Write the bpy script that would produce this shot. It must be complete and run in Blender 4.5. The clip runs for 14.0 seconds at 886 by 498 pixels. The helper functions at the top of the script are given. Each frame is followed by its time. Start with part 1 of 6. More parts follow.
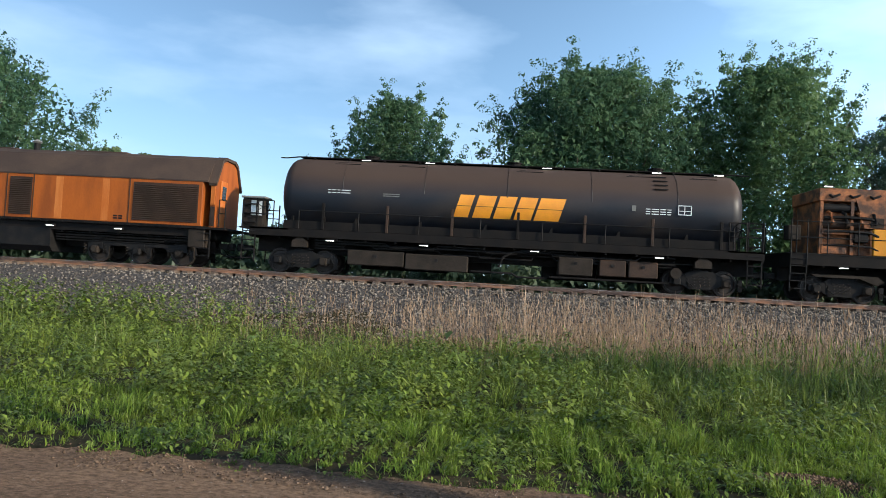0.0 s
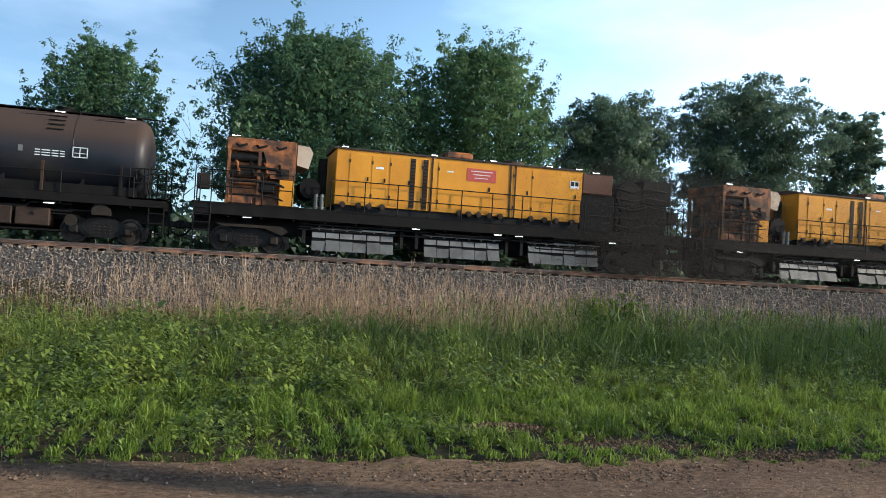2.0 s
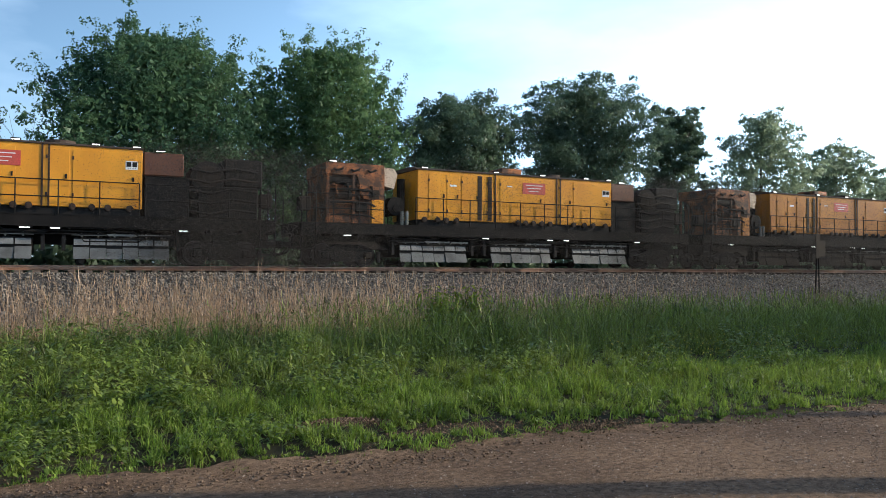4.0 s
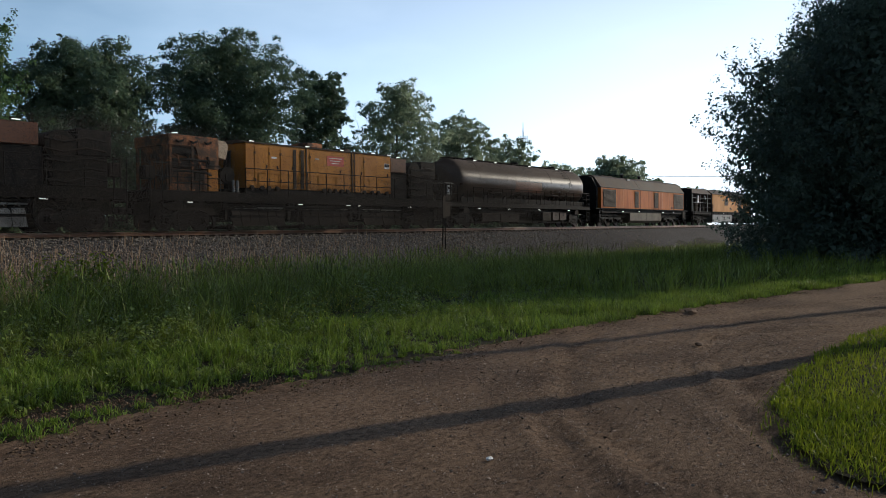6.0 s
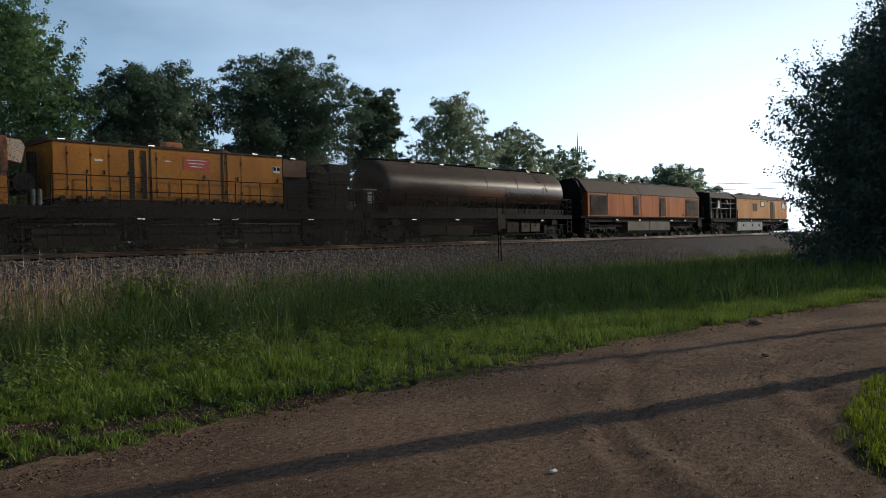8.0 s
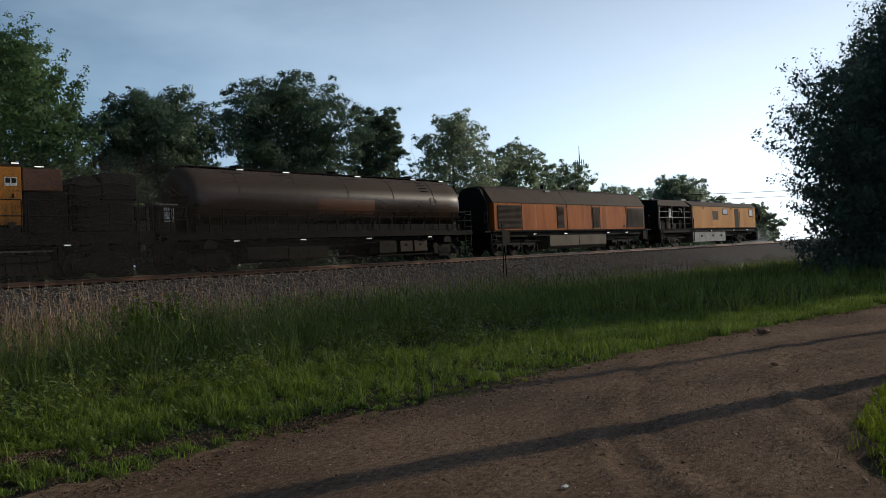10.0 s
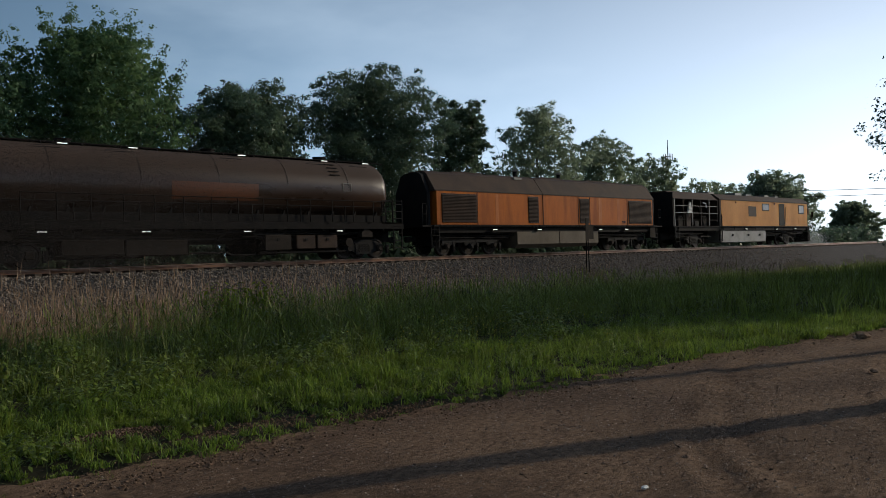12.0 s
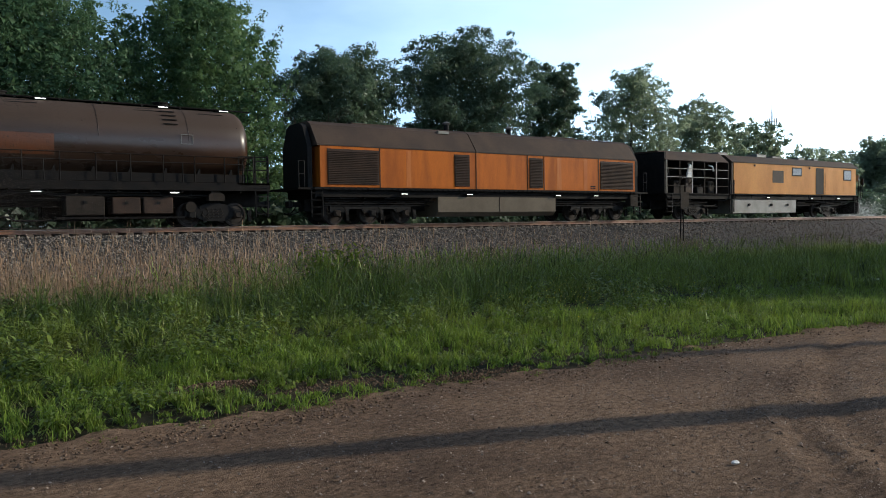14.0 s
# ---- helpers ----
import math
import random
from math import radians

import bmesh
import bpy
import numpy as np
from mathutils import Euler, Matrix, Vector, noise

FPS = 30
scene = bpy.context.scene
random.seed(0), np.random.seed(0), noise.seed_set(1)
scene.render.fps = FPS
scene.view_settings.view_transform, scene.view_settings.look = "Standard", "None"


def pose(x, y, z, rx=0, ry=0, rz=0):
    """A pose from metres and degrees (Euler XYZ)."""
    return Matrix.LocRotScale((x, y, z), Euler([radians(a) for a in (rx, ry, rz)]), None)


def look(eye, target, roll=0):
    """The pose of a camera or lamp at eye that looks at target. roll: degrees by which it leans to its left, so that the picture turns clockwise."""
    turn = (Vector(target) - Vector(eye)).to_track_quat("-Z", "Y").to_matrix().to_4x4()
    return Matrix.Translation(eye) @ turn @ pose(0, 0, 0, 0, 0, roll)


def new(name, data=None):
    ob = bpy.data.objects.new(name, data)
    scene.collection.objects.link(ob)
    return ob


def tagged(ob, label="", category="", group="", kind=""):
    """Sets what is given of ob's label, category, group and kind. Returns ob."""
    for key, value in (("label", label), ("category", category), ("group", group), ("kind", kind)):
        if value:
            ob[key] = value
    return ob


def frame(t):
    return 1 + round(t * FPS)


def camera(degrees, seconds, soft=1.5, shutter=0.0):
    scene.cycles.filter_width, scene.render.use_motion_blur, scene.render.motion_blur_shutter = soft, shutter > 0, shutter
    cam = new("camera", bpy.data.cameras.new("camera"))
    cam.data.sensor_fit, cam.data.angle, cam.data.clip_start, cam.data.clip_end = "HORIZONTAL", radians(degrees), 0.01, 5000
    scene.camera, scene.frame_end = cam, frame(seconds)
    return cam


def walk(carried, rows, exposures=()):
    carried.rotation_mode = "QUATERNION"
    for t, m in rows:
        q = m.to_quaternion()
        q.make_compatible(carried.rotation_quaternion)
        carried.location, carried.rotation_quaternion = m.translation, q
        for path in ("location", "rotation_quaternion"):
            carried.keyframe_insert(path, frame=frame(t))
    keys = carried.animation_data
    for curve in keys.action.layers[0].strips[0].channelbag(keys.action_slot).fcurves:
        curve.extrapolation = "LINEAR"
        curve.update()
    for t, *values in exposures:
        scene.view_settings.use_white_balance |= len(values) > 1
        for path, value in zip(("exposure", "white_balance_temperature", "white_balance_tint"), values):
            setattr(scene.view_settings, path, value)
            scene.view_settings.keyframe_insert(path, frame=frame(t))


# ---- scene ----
cam = camera(60.37, 14.0, 0.85)
EYE = 1.5
# seconds, x, y, yaw, pitch, roll of the hand-held camera
ROWS = [
    (0.0, -0.28, 0.33, 4.71, 2.17, -3.20),
    (0.5, -0.28, 0.33, 6.16, 2.22, -2.73),
    (1.0, -0.28, 0.33, 1.97, 0.75, -1.99),
    (1.5, -0.28, 0.33, -12.35, 1.74, -4.41),
    (2.0, -0.28, 0.33, -16.01, 0.88, -3.39),
    (2.2, -0.28, 0.33, -16.92, 2.24, -0.56),
    (4.3, -0.03, 0.00, -31.47, 0.65, -0.94),
    (4.5, 0.00, 0.00, -36.99, 0.36, -0.86),
    (5.0, 0.10, 0.00, -50.11, -0.56, -1.88),
    (5.5, 0.07, 0.00, -51.92, -0.68, -0.47),
    (6.0, 0.05, 0.00, -52.38, -1.70, 0.48),
    (6.5, 0.04, 0.00, -52.69, -1.03, 0.53),
    (7.0, 0.02, 0.00, -53.16, -0.72, -0.44),
    (7.5, 0.01, 0.00, -51.10, -1.10, -0.32),
    (8.0, 0.00, 0.00, -48.25, -0.66, 1.48),
    (8.5, 0.00, 0.00, -48.34, -0.08, 2.43),
    (9.0, 0.00, 0.00, -49.55, -0.06, 2.37),
    (9.2, 0.00, 0.00, -48.05, 0.58, 2.87),
    (11.3, 0.00, 0.00, -47.82, 0.64, 2.93),
    (11.5, 0.00, 0.00, -46.53, 0.57, 1.76),
    (12.0, 0.00, 0.00, -41.76, 0.34, 1.74),
    (12.5, 0.00, 0.00, -39.45, 0.22, 0.82),
    (13.0, 0.00, 0.00, -37.57, -0.17, 1.31),
    (13.5, 0.00, 0.00, -37.25, -2.59, 1.00),
    (14.0, 0.00, 0.00, -35.09, -2.14, 0.80),
]
# seconds, stops, kelvin, tint
EXPOSURE = [
    (0.0, 0.28, 5800, 7.5), (1.0, 0.32, 5800, 7.5), (2.2, 0.22, 5750, 7.5), (4.3, 0.10, 5750, 7.0), (4.6, -0.05, 5800, 7.0),
    (5.2, -0.66, 5850, 7.5), (6.0, -1.0, 5950, 8.5), (9.2, -1.12, 6050, 9.0), (11.3, -1.48, 6150, 9.5), (11.6, -1.46, 6150, 9.5),
    (12.2, -1.25, 6050, 9.0), (13.0, -1.05, 6000, 8.5), (13.5, -0.85, 5900, 8.0), (14.0, -0.40, 5800, 7.0),
]
walk(cam, [(t, pose(x, y, EYE, 90 + pitch, roll, yaw)) for t, x, y, yaw, pitch, roll in ROWS], EXPOSURE)

# ---- light ----
SUN_AZ, SUN_EL = radians(-20.6), radians(21)   # measured from +x; the track runs along x
sun_way = Vector((math.cos(SUN_AZ) * math.cos(SUN_EL), math.sin(SUN_AZ) * math.cos(SUN_EL), math.sin(SUN_EL)))
sun = new("sun", bpy.data.lights.new("sun", "SUN"))
sun.data.energy, sun.data.angle, sun.data.color = 5.0, radians(0.6), (1.0, 0.84, 0.62)
sun.matrix_basis = look(sun_way * 300, (0, 0, 0))

world = bpy.data.worlds.new("sky")
scene.world = world
world.use_nodes = True
wn, wl = world.node_tree.nodes, world.node_tree.links
sky = wn.new("ShaderNodeTexSky")
sky.sky_type, sky.sun_disc = "NISHITA", False
sky.sun_elevation, sky.sun_rotation = SUN_EL, math.pi / 2 - SUN_AZ
sky.air_density, sky.dust_density, sky.ozone_density = 1.0, 0.6, 2.2
coord = wn.new("ShaderNodeTexCoord")
squash = wn.new("ShaderNodeMapping")
squash.inputs["Scale"].default_value = (1.6, 1.6, 5.0)
cloud = wn.new("ShaderNodeTexNoise")
cloud.inputs["Scale"].default_value, cloud.inputs["Detail"].default_value = 1.9, 6.0
band = wn.new("ShaderNodeMapRange")
band.inputs["From Min"].default_value, band.inputs["From Max"].default_value = 0.47, 0.70
band.inputs["To Min"].default_value, band.inputs["To Max"].default_value = 0.03, 0.75
veil = wn.new("ShaderNodeMixRGB")
veil.inputs["Color2"].default_value = (5.0, 6.2, 7.6, 1)
wl.new(coord.outputs["Generated"], squash.inputs["Vector"])
wl.new(squash.outputs["Vector"], cloud.inputs["Vector"])
wl.new(cloud.outputs["Fac"], band.inputs["Value"])
wl.new(band.outputs["Result"], veil.inputs["Fac"])
wl.new(sky.outputs["Color"], veil.inputs["Color1"])
# the bright haze round the low sun
near_sun = wn.new("ShaderNodeVectorMath")
near_sun.operation = "DOT_PRODUCT"
near_sun.inputs[1].default_value = sun_way
glow = wn.new("ShaderNodeMapRange")
glow.interpolation_type = "SMOOTHSTEP"
glow.inputs["From Min"].default_value, glow.inputs["From Max"].default_value = -0.38, 1.05
glow.inputs["To Min"].default_value, glow.inputs["To Max"].default_value = 3.6, 38.0
haze = wn.new("ShaderNodeMixRGB")
haze.blend_type = "ADD"
haze.inputs["Fac"].default_value = 1.0
tinted = wn.new("ShaderNodeMixRGB")
tinted.blend_type = "MULTIPLY"
tinted.inputs["Fac"].default_value = 1.0
# blue away from the sun, milky white towards it
pale = wn.new("ShaderNodeMapRange")
pale.inputs["From Min"].default_value, pale.inputs["From Max"].default_value = 0.0, 0.75
milk = wn.new("ShaderNodeMixRGB")
milk.inputs["Color1"].default_value, milk.inputs["Color2"].default_value = (0.52, 0.81, 1.08, 1), (0.82, 0.90, 1.0, 1)
wl.new(near_sun.outputs["Value"], pale.inputs["Value"])
wl.new(pale.outputs["Result"], milk.inputs["Fac"])
wl.new(milk.outputs["Color"], tinted.inputs["Color2"])
# it thickens towards the horizon
split = wn.new("ShaderNodeSeparateXYZ")
low = wn.new("ShaderNodeMapRange")
low.inputs["From Min"].default_value, low.inputs["From Max"].default_value = 0.62, 0.0
low.inputs["To Min"].default_value, low.inputs["To Max"].default_value = 0.0, 1.0
thick = wn.new("ShaderNodeMath")
thick.operation = "POWER"
thick.inputs[1].default_value = 1.4
dense = wn.new("ShaderNodeMath")
dense.operation = "MULTIPLY"
wl.new(coord.outputs["Generated"], split.inputs["Vector"])
wl.new(split.outputs["Z"], low.inputs["Value"])
wl.new(low.outputs["Result"], thick.inputs[0])
wl.new(thick.outputs["Value"], dense.inputs[0])
wl.new(glow.outputs["Result"], dense.inputs[1])
wl.new(coord.outputs["Generated"], near_sun.inputs[0])
wl.new(near_sun.outputs["Value"], glow.inputs["Value"])
wl.new(dense.outputs["Value"], tinted.inputs["Color1"])
wl.new(veil.outputs["Color"], haze.inputs["Color1"])
wl.new(tinted.outputs["Color"], haze.inputs["Color2"])
wl.new(haze.outputs["Color"], wn["Background"].inputs["Color"])
wn["Background"].inputs["Strength"].default_value = 0.10

# ---- materials ----


def mat(name, base, other=None, rough=0.7, metal=0.0, scale=3.0, fine=40.0, bump=0.15, stretch=(1, 1, 1), island=0.0, amount=0.6, lo=0.4, hi=0.65, spec=0.5, contrast=0.25, settle=None, detail=3, ragged=0.5):
    """A surface of two tones mixed by broad noise, with fine grain in its colour, gloss and relief."""
    m = bpy.data.materials.new(name)
    m.use_nodes = True
    n, l = m.node_tree.nodes, m.node_tree.links
    b = n["Principled BSDF"]
    other = other or tuple(c * 0.6 for c in base)
    tc = n.new("ShaderNodeTexCoord")
    mp = n.new("ShaderNodeMapping")
    mp.inputs["Scale"].default_value = stretch
    l.new(tc.outputs["Object"], mp.inputs["Vector"])
    broad = n.new("ShaderNodeTexNoise")
    broad.inputs["Scale"].default_value, broad.inputs["Detail"].default_value = scale, 6
    grain = n.new("ShaderNodeTexNoise")
    grain.inputs["Scale"].default_value, grain.inputs["Detail"].default_value = fine, detail
    grain.inputs["Roughness"].default_value = ragged
    for t in (broad, grain):
        l.new(mp.outputs["Vector"], t.inputs["Vector"])
    r = n.new("ShaderNodeMapRange")
    r.inputs["From Min"].default_value, r.inputs["From Max"].default_value, r.inputs["To Max"].default_value = lo, hi, amount
    l.new(broad.outputs["Fac"], r.inputs["Value"])
    mix = n.new("ShaderNodeMixRGB")
    mix.inputs["Color1"].default_value, mix.inputs["Color2"].default_value = (*base, 1), (*other, 1)
    l.new(r.outputs["Result"], mix.inputs["Fac"])
    g = n.new("ShaderNodeMapRange")
    g.inputs["From Min"].default_value, g.inputs["From Max"].default_value = 0.3, 0.7
    g.inputs["To Min"].default_value, g.inputs["To Max"].default_value = 1 - contrast, 1 + contrast
    l.new(grain.outputs["Fac"], g.inputs["Value"])
    mul = n.new("ShaderNodeMixRGB")
    mul.blend_type = "MULTIPLY"
    mul.inputs["Fac"].default_value = 1.0
    l.new(mix.outputs["Color"], mul.inputs["Color1"])
    l.new(g.outputs["Result"], mul.inputs["Color2"])
    last = mul
    if island:
        geo = n.new("ShaderNodeNewGeometry")
        v = n.new("ShaderNodeMapRange")
        v.inputs["To Min"].default_value, v.inputs["To Max"].default_value = 1 - island, 1 + island
        l.new(geo.outputs["Random Per Island"], v.inputs["Value"])
        last = n.new("ShaderNodeMixRGB")
        last.blend_type = "MULTIPLY"
        last.inputs["Fac"].default_value = 1.0
        l.new(mul.outputs["Color"], last.inputs["Color1"])
        l.new(v.outputs["Result"], last.inputs["Color2"])
    if settle:
        # dust lying on what faces up
        geo2, sep, up = n.new("ShaderNodeNewGeometry"), n.new("ShaderNodeSeparateXYZ"), n.new("ShaderNodeMapRange")
        l.new(geo2.outputs["Normal"], sep.inputs["Vector"])
        l.new(sep.outputs["Z"], up.inputs["Value"])
        up.inputs["From Min"].default_value, up.inputs["From Max"].default_value, up.inputs["To Max"].default_value = -0.05, 0.5, 0.85
        clean, last = last, n.new("ShaderNodeMixRGB")
        last.inputs["Color2"].default_value = (*settle, 1)
        l.new(up.outputs["Result"], last.inputs["Fac"])
        l.new(clean.outputs["Color"], last.inputs["Color1"])
    l.new(last.outputs["Color"], b.inputs["Base Color"])
    b.inputs["Metallic"].default_value = metal
    b.inputs["Specular IOR Level"].default_value = spec
    rr = n.new("ShaderNodeMapRange")
    rr.inputs["To Min"].default_value, rr.inputs["To Max"].default_value = max(rough - 0.15, 0.05), min(rough + 0.15, 1.0)
    l.new(broad.outputs["Fac"], rr.inputs["Value"])
    if settle:
        dull = n.new("ShaderNodeMath")
        dull.operation = "MAXIMUM"
        l.new(rr.outputs["Result"], dull.inputs[0])
        l.new(up.outputs["Result"], dull.inputs[1])
        l.new(dull.outputs["Value"], b.inputs["Roughness"])
    else:
        l.new(rr.outputs["Result"], b.inputs["Roughness"])
    if bump:
        bp = n.new("ShaderNodeBump")
        bp.inputs["Strength"].default_value, bp.inputs["Distance"].default_value = bump, 0.02
        l.new(grain.outputs["Fac"], bp.inputs["Height"])
        l.new(bp.outputs["Normal"], b.inputs["Normal"])
    return m


def leaf_mat(name, dark, light, through_it=0.35, gloss=0.25, patch=None, vary=0.32, broad_scale=0.45):
    """Thin leaves: each its own tone, partly letting light through."""
    m = bpy.data.materials.new(name)
    m.use_nodes = True
    n, l = m.node_tree.nodes, m.node_tree.links
    b = n["Principled BSDF"]
    geo = n.new("ShaderNodeNewGeometry")
    tc = n.new("ShaderNodeTexCoord")
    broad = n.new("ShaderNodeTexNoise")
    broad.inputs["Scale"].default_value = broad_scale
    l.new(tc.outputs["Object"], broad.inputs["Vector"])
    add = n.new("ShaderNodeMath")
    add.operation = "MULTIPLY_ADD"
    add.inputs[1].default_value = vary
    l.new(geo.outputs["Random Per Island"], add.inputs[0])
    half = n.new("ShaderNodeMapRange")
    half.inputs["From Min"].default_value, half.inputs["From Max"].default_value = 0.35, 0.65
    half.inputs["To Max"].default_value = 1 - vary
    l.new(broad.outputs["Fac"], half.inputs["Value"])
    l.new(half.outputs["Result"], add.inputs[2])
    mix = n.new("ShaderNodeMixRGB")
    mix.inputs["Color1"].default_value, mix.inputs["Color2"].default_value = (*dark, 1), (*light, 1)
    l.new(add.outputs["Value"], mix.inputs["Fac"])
    if patch:
        wide = n.new("ShaderNodeTexNoise")
        wide.inputs["Scale"].default_value, wide.inputs["Detail"].default_value = 1.5, 3
        l.new(tc.outputs["Object"], wide.inputs["Vector"])
        much = n.new("ShaderNodeMapRange")
        much.inputs["From Min"].default_value, much.inputs["From Max"].default_value = 0.46, 0.60
        much.inputs["To Max"].default_value = 0.4
        l.new(wide.outputs["Fac"], much.inputs["Value"])
        own, mix = mix, n.new("ShaderNodeMixRGB")
        mix.inputs["Color2"].default_value = (*patch, 1)
        l.new(much.outputs["Result"], mix.inputs["Fac"])
        l.new(own.outputs["Color"], mix.inputs["Color1"])
    l.new(mix.outputs["Color"], b.inputs["Base Color"])
    b.inputs["Roughness"].default_value = 0.42
    b.inputs["Specular IOR Level"].default_value = gloss
    tr = n.new("ShaderNodeBsdfTranslucent")
    l.new(mix.outputs["Color"], tr.inputs["Color"])
    ms = n.new("ShaderNodeMixShader")
    ms.inputs["Fac"].default_value = through_it
    l.new(b.outputs["BSDF"], ms.inputs[1])
    l.new(tr.outputs["BSDF"], ms.inputs[2])
    l.new(ms.outputs["Shader"], n["Material Output"].inputs["Surface"])
    return m


def lamp_mat(name, colour, strength):
    m = bpy.data.materials.new(name)
    m.use_nodes = True
    b = m.node_tree.nodes["Principled BSDF"]
    b.inputs["Base Color"].default_value = (*colour, 1)
    b.inputs["Emission Color"].default_value = (*colour, 1)
    b.inputs["Emission Strength"].default_value = strength
    return m


ORANGE = mat("orange_paint", (0.49, 0.130, 0.012), (0.27, 0.070, 0.012), 0.5, scale=1.1, fine=30, stretch=(1.6, 1.6, 0.35), bump=0.05, amount=0.75, spec=0.12, contrast=0.07)
GRIMY = mat("grimy_orange_paint", (0.36, 0.092, 0.012), (0.19, 0.050, 0.012), 0.5, scale=1.1, fine=30, stretch=(1.6, 1.6, 0.35), bump=0.05, amount=0.75, spec=0.15, contrast=0.07)
YELLOW = mat("yellow_paint", (0.66, 0.28, 0.012), (0.46, 0.17, 0.012), 0.45, scale=0.8, fine=30, stretch=(1, 1, 0.5), bump=0.04, amount=0.55, spec=0.25, contrast=0.07)
TAN = mat("sun_bleached_orange_paint", (0.64, 0.28, 0.055), (0.44, 0.17, 0.036), 0.5, scale=0.9, fine=30, stretch=(1, 1, 0.4), bump=0.04, spec=0.12, contrast=0.07)
TANK = mat("sooty_tank_paint", (0.011, 0.013, 0.018), (0.034, 0.027, 0.024), 0.5, scale=0.7, fine=25, stretch=(0.5, 1, 1), bump=0.05, amount=0.9, spec=0.28, settle=(0.066, 0.041, 0.029), contrast=0.07)
TANKB = mat("brown_dusty_tank_paint", (0.032, 0.017, 0.010), (0.062, 0.027, 0.012), 0.30, scale=0.6, fine=25, stretch=(0.4, 1, 1), bump=0.03, amount=0.9, spec=0.5, settle=(0.050, 0.029, 0.018), contrast=0.07)
ROOF = mat("grimy_roof_paint", (0.052, 0.036, 0.028), (0.090, 0.060, 0.043), 0.7, scale=0.9, fine=20, bump=0.08, spec=0.15, contrast=0.07)
BLACK = mat("greasy_black_steel", (0.010, 0.0095, 0.0095), (0.024, 0.02, 0.017), 0.65, scale=2.5, fine=50, bump=0.1, spec=0.12)
FRAME = mat("dirty_underframe_steel", (0.008, 0.007, 0.0065), (0.019, 0.015, 0.0125), 0.75, scale=2, fine=40, bump=0.12, spec=0.12)
PANEL = mat("dull_rust_orange_panel", (0.135, 0.043, 0.013), (0.062, 0.026, 0.012), 0.45, scale=0.9, fine=25, stretch=(0.5, 1, 1), bump=0.04, spec=0.4, contrast=0.07)
CREAM = mat("bleached_cream_duct_paint", (0.52, 0.40, 0.29), (0.36, 0.25, 0.17), 0.6, scale=1.5, bump=0.04, spec=0.2, contrast=0.07)
LOUVRE = mat("louvre_steel", (0.05, 0.03, 0.02), (0.025, 0.018, 0.014), 0.6, scale=1.5, fine=30, bump=0.08, spec=0.15)
GREY = mat("grey_steel", (0.20, 0.19, 0.165), (0.11, 0.10, 0.085), 0.5, 0.1, scale=1.5, fine=30, bump=0.06, contrast=0.07)
BUGGY = mat("bright_buggy_steel", (0.20, 0.195, 0.185), (0.06, 0.058, 0.054), 0.5, 0.15, scale=2, fine=40, bump=0.08, spec=0.3)
FUEL = mat("dusty_fuel_tank_paint", (0.135, 0.105, 0.072), (0.085, 0.066, 0.046), 0.6, scale=1.2, fine=30, bump=0.05, spec=0.2, contrast=0.07)
DUSTY = mat("dusty_brown_box_steel", (0.034, 0.026, 0.020), (0.019, 0.016, 0.013), 0.8, scale=2, fine=30, bump=0.1, spec=0.12)
RADIATOR = mat("heat_stained_orange_steel", (0.34, 0.115, 0.032), (0.045, 0.026, 0.017), 0.6, scale=2.2, lo=0.38, hi=0.58, fine=30, bump=0.1, amount=0.9, spec=0.3)
STREAK = mat("washed_out_orange_paint", (0.50, 0.165, 0.035), (0.42, 0.11, 0.016), 0.55, scale=2.5, fine=30, stretch=(2, 2, 0.3), bump=0.04, amount=0.9, lo=0.35, hi=0.6, spec=0.18, contrast=0.07)
LOGO = mat("signal_orange_lettering_paint", (0.85, 0.33, 0.015), (0.68, 0.24, 0.02), 0.5, scale=2, bump=0.02, contrast=0.07)
WHITE = mat("white_stencil_paint", (0.75, 0.75, 0.72), (0.5, 0.5, 0.48), 0.6, scale=4, bump=0.02)
OCHRE = mat("dull_ochre_paint", (0.42, 0.165, 0.016), (0.27, 0.10, 0.014), 0.5, scale=0.8, fine=30, stretch=(1, 1, 0.5), bump=0.04, amount=0.65, spec=0.2, contrast=0.07)
REDSIGN = mat("faded_red_sign", (0.45, 0.045, 0.03), (0.36, 0.07, 0.035), 0.6, scale=3, bump=0.02)
GLASS = mat("dark_cab_glass", (0.02, 0.025, 0.03), (0.03, 0.035, 0.04), 0.1, scale=2, bump=0.0)
SHIELD = mat("grey_shield_steel", (0.125, 0.122, 0.115), (0.05, 0.048, 0.045), 0.55, 0.1, scale=2, fine=40, bump=0.08, spec=0.25)
RUST = mat("rusty_rail_steel", (0.235, 0.112, 0.056), (0.155, 0.076, 0.042), 0.48, scale=2, fine=60, bump=0.07)
SHINE = mat("polished_rail_head", (0.42, 0.33, 0.26), (0.28, 0.21, 0.165), 0.38, 0.8, scale=2, fine=60, bump=0.03)
WHEEL = mat("wheel_steel", (0.04, 0.032, 0.027), (0.022, 0.018, 0.016), 0.6, 0.3, scale=4, fine=40, bump=0.1, spec=0.2)
WOOD = mat("weathered_timber", (0.12, 0.085, 0.06), (0.07, 0.05, 0.04), 0.85, scale=3, fine=40, stretch=(0.3, 2, 2), bump=0.2)
LED = lamp_mat("white_work_lamp", (1.0, 0.95, 0.82), 3.5)
BARK = mat("bark", (0.10, 0.08, 0.062), (0.05, 0.042, 0.034), 0.9, scale=3, fine=25, stretch=(3, 3, 0.6), bump=0.5)
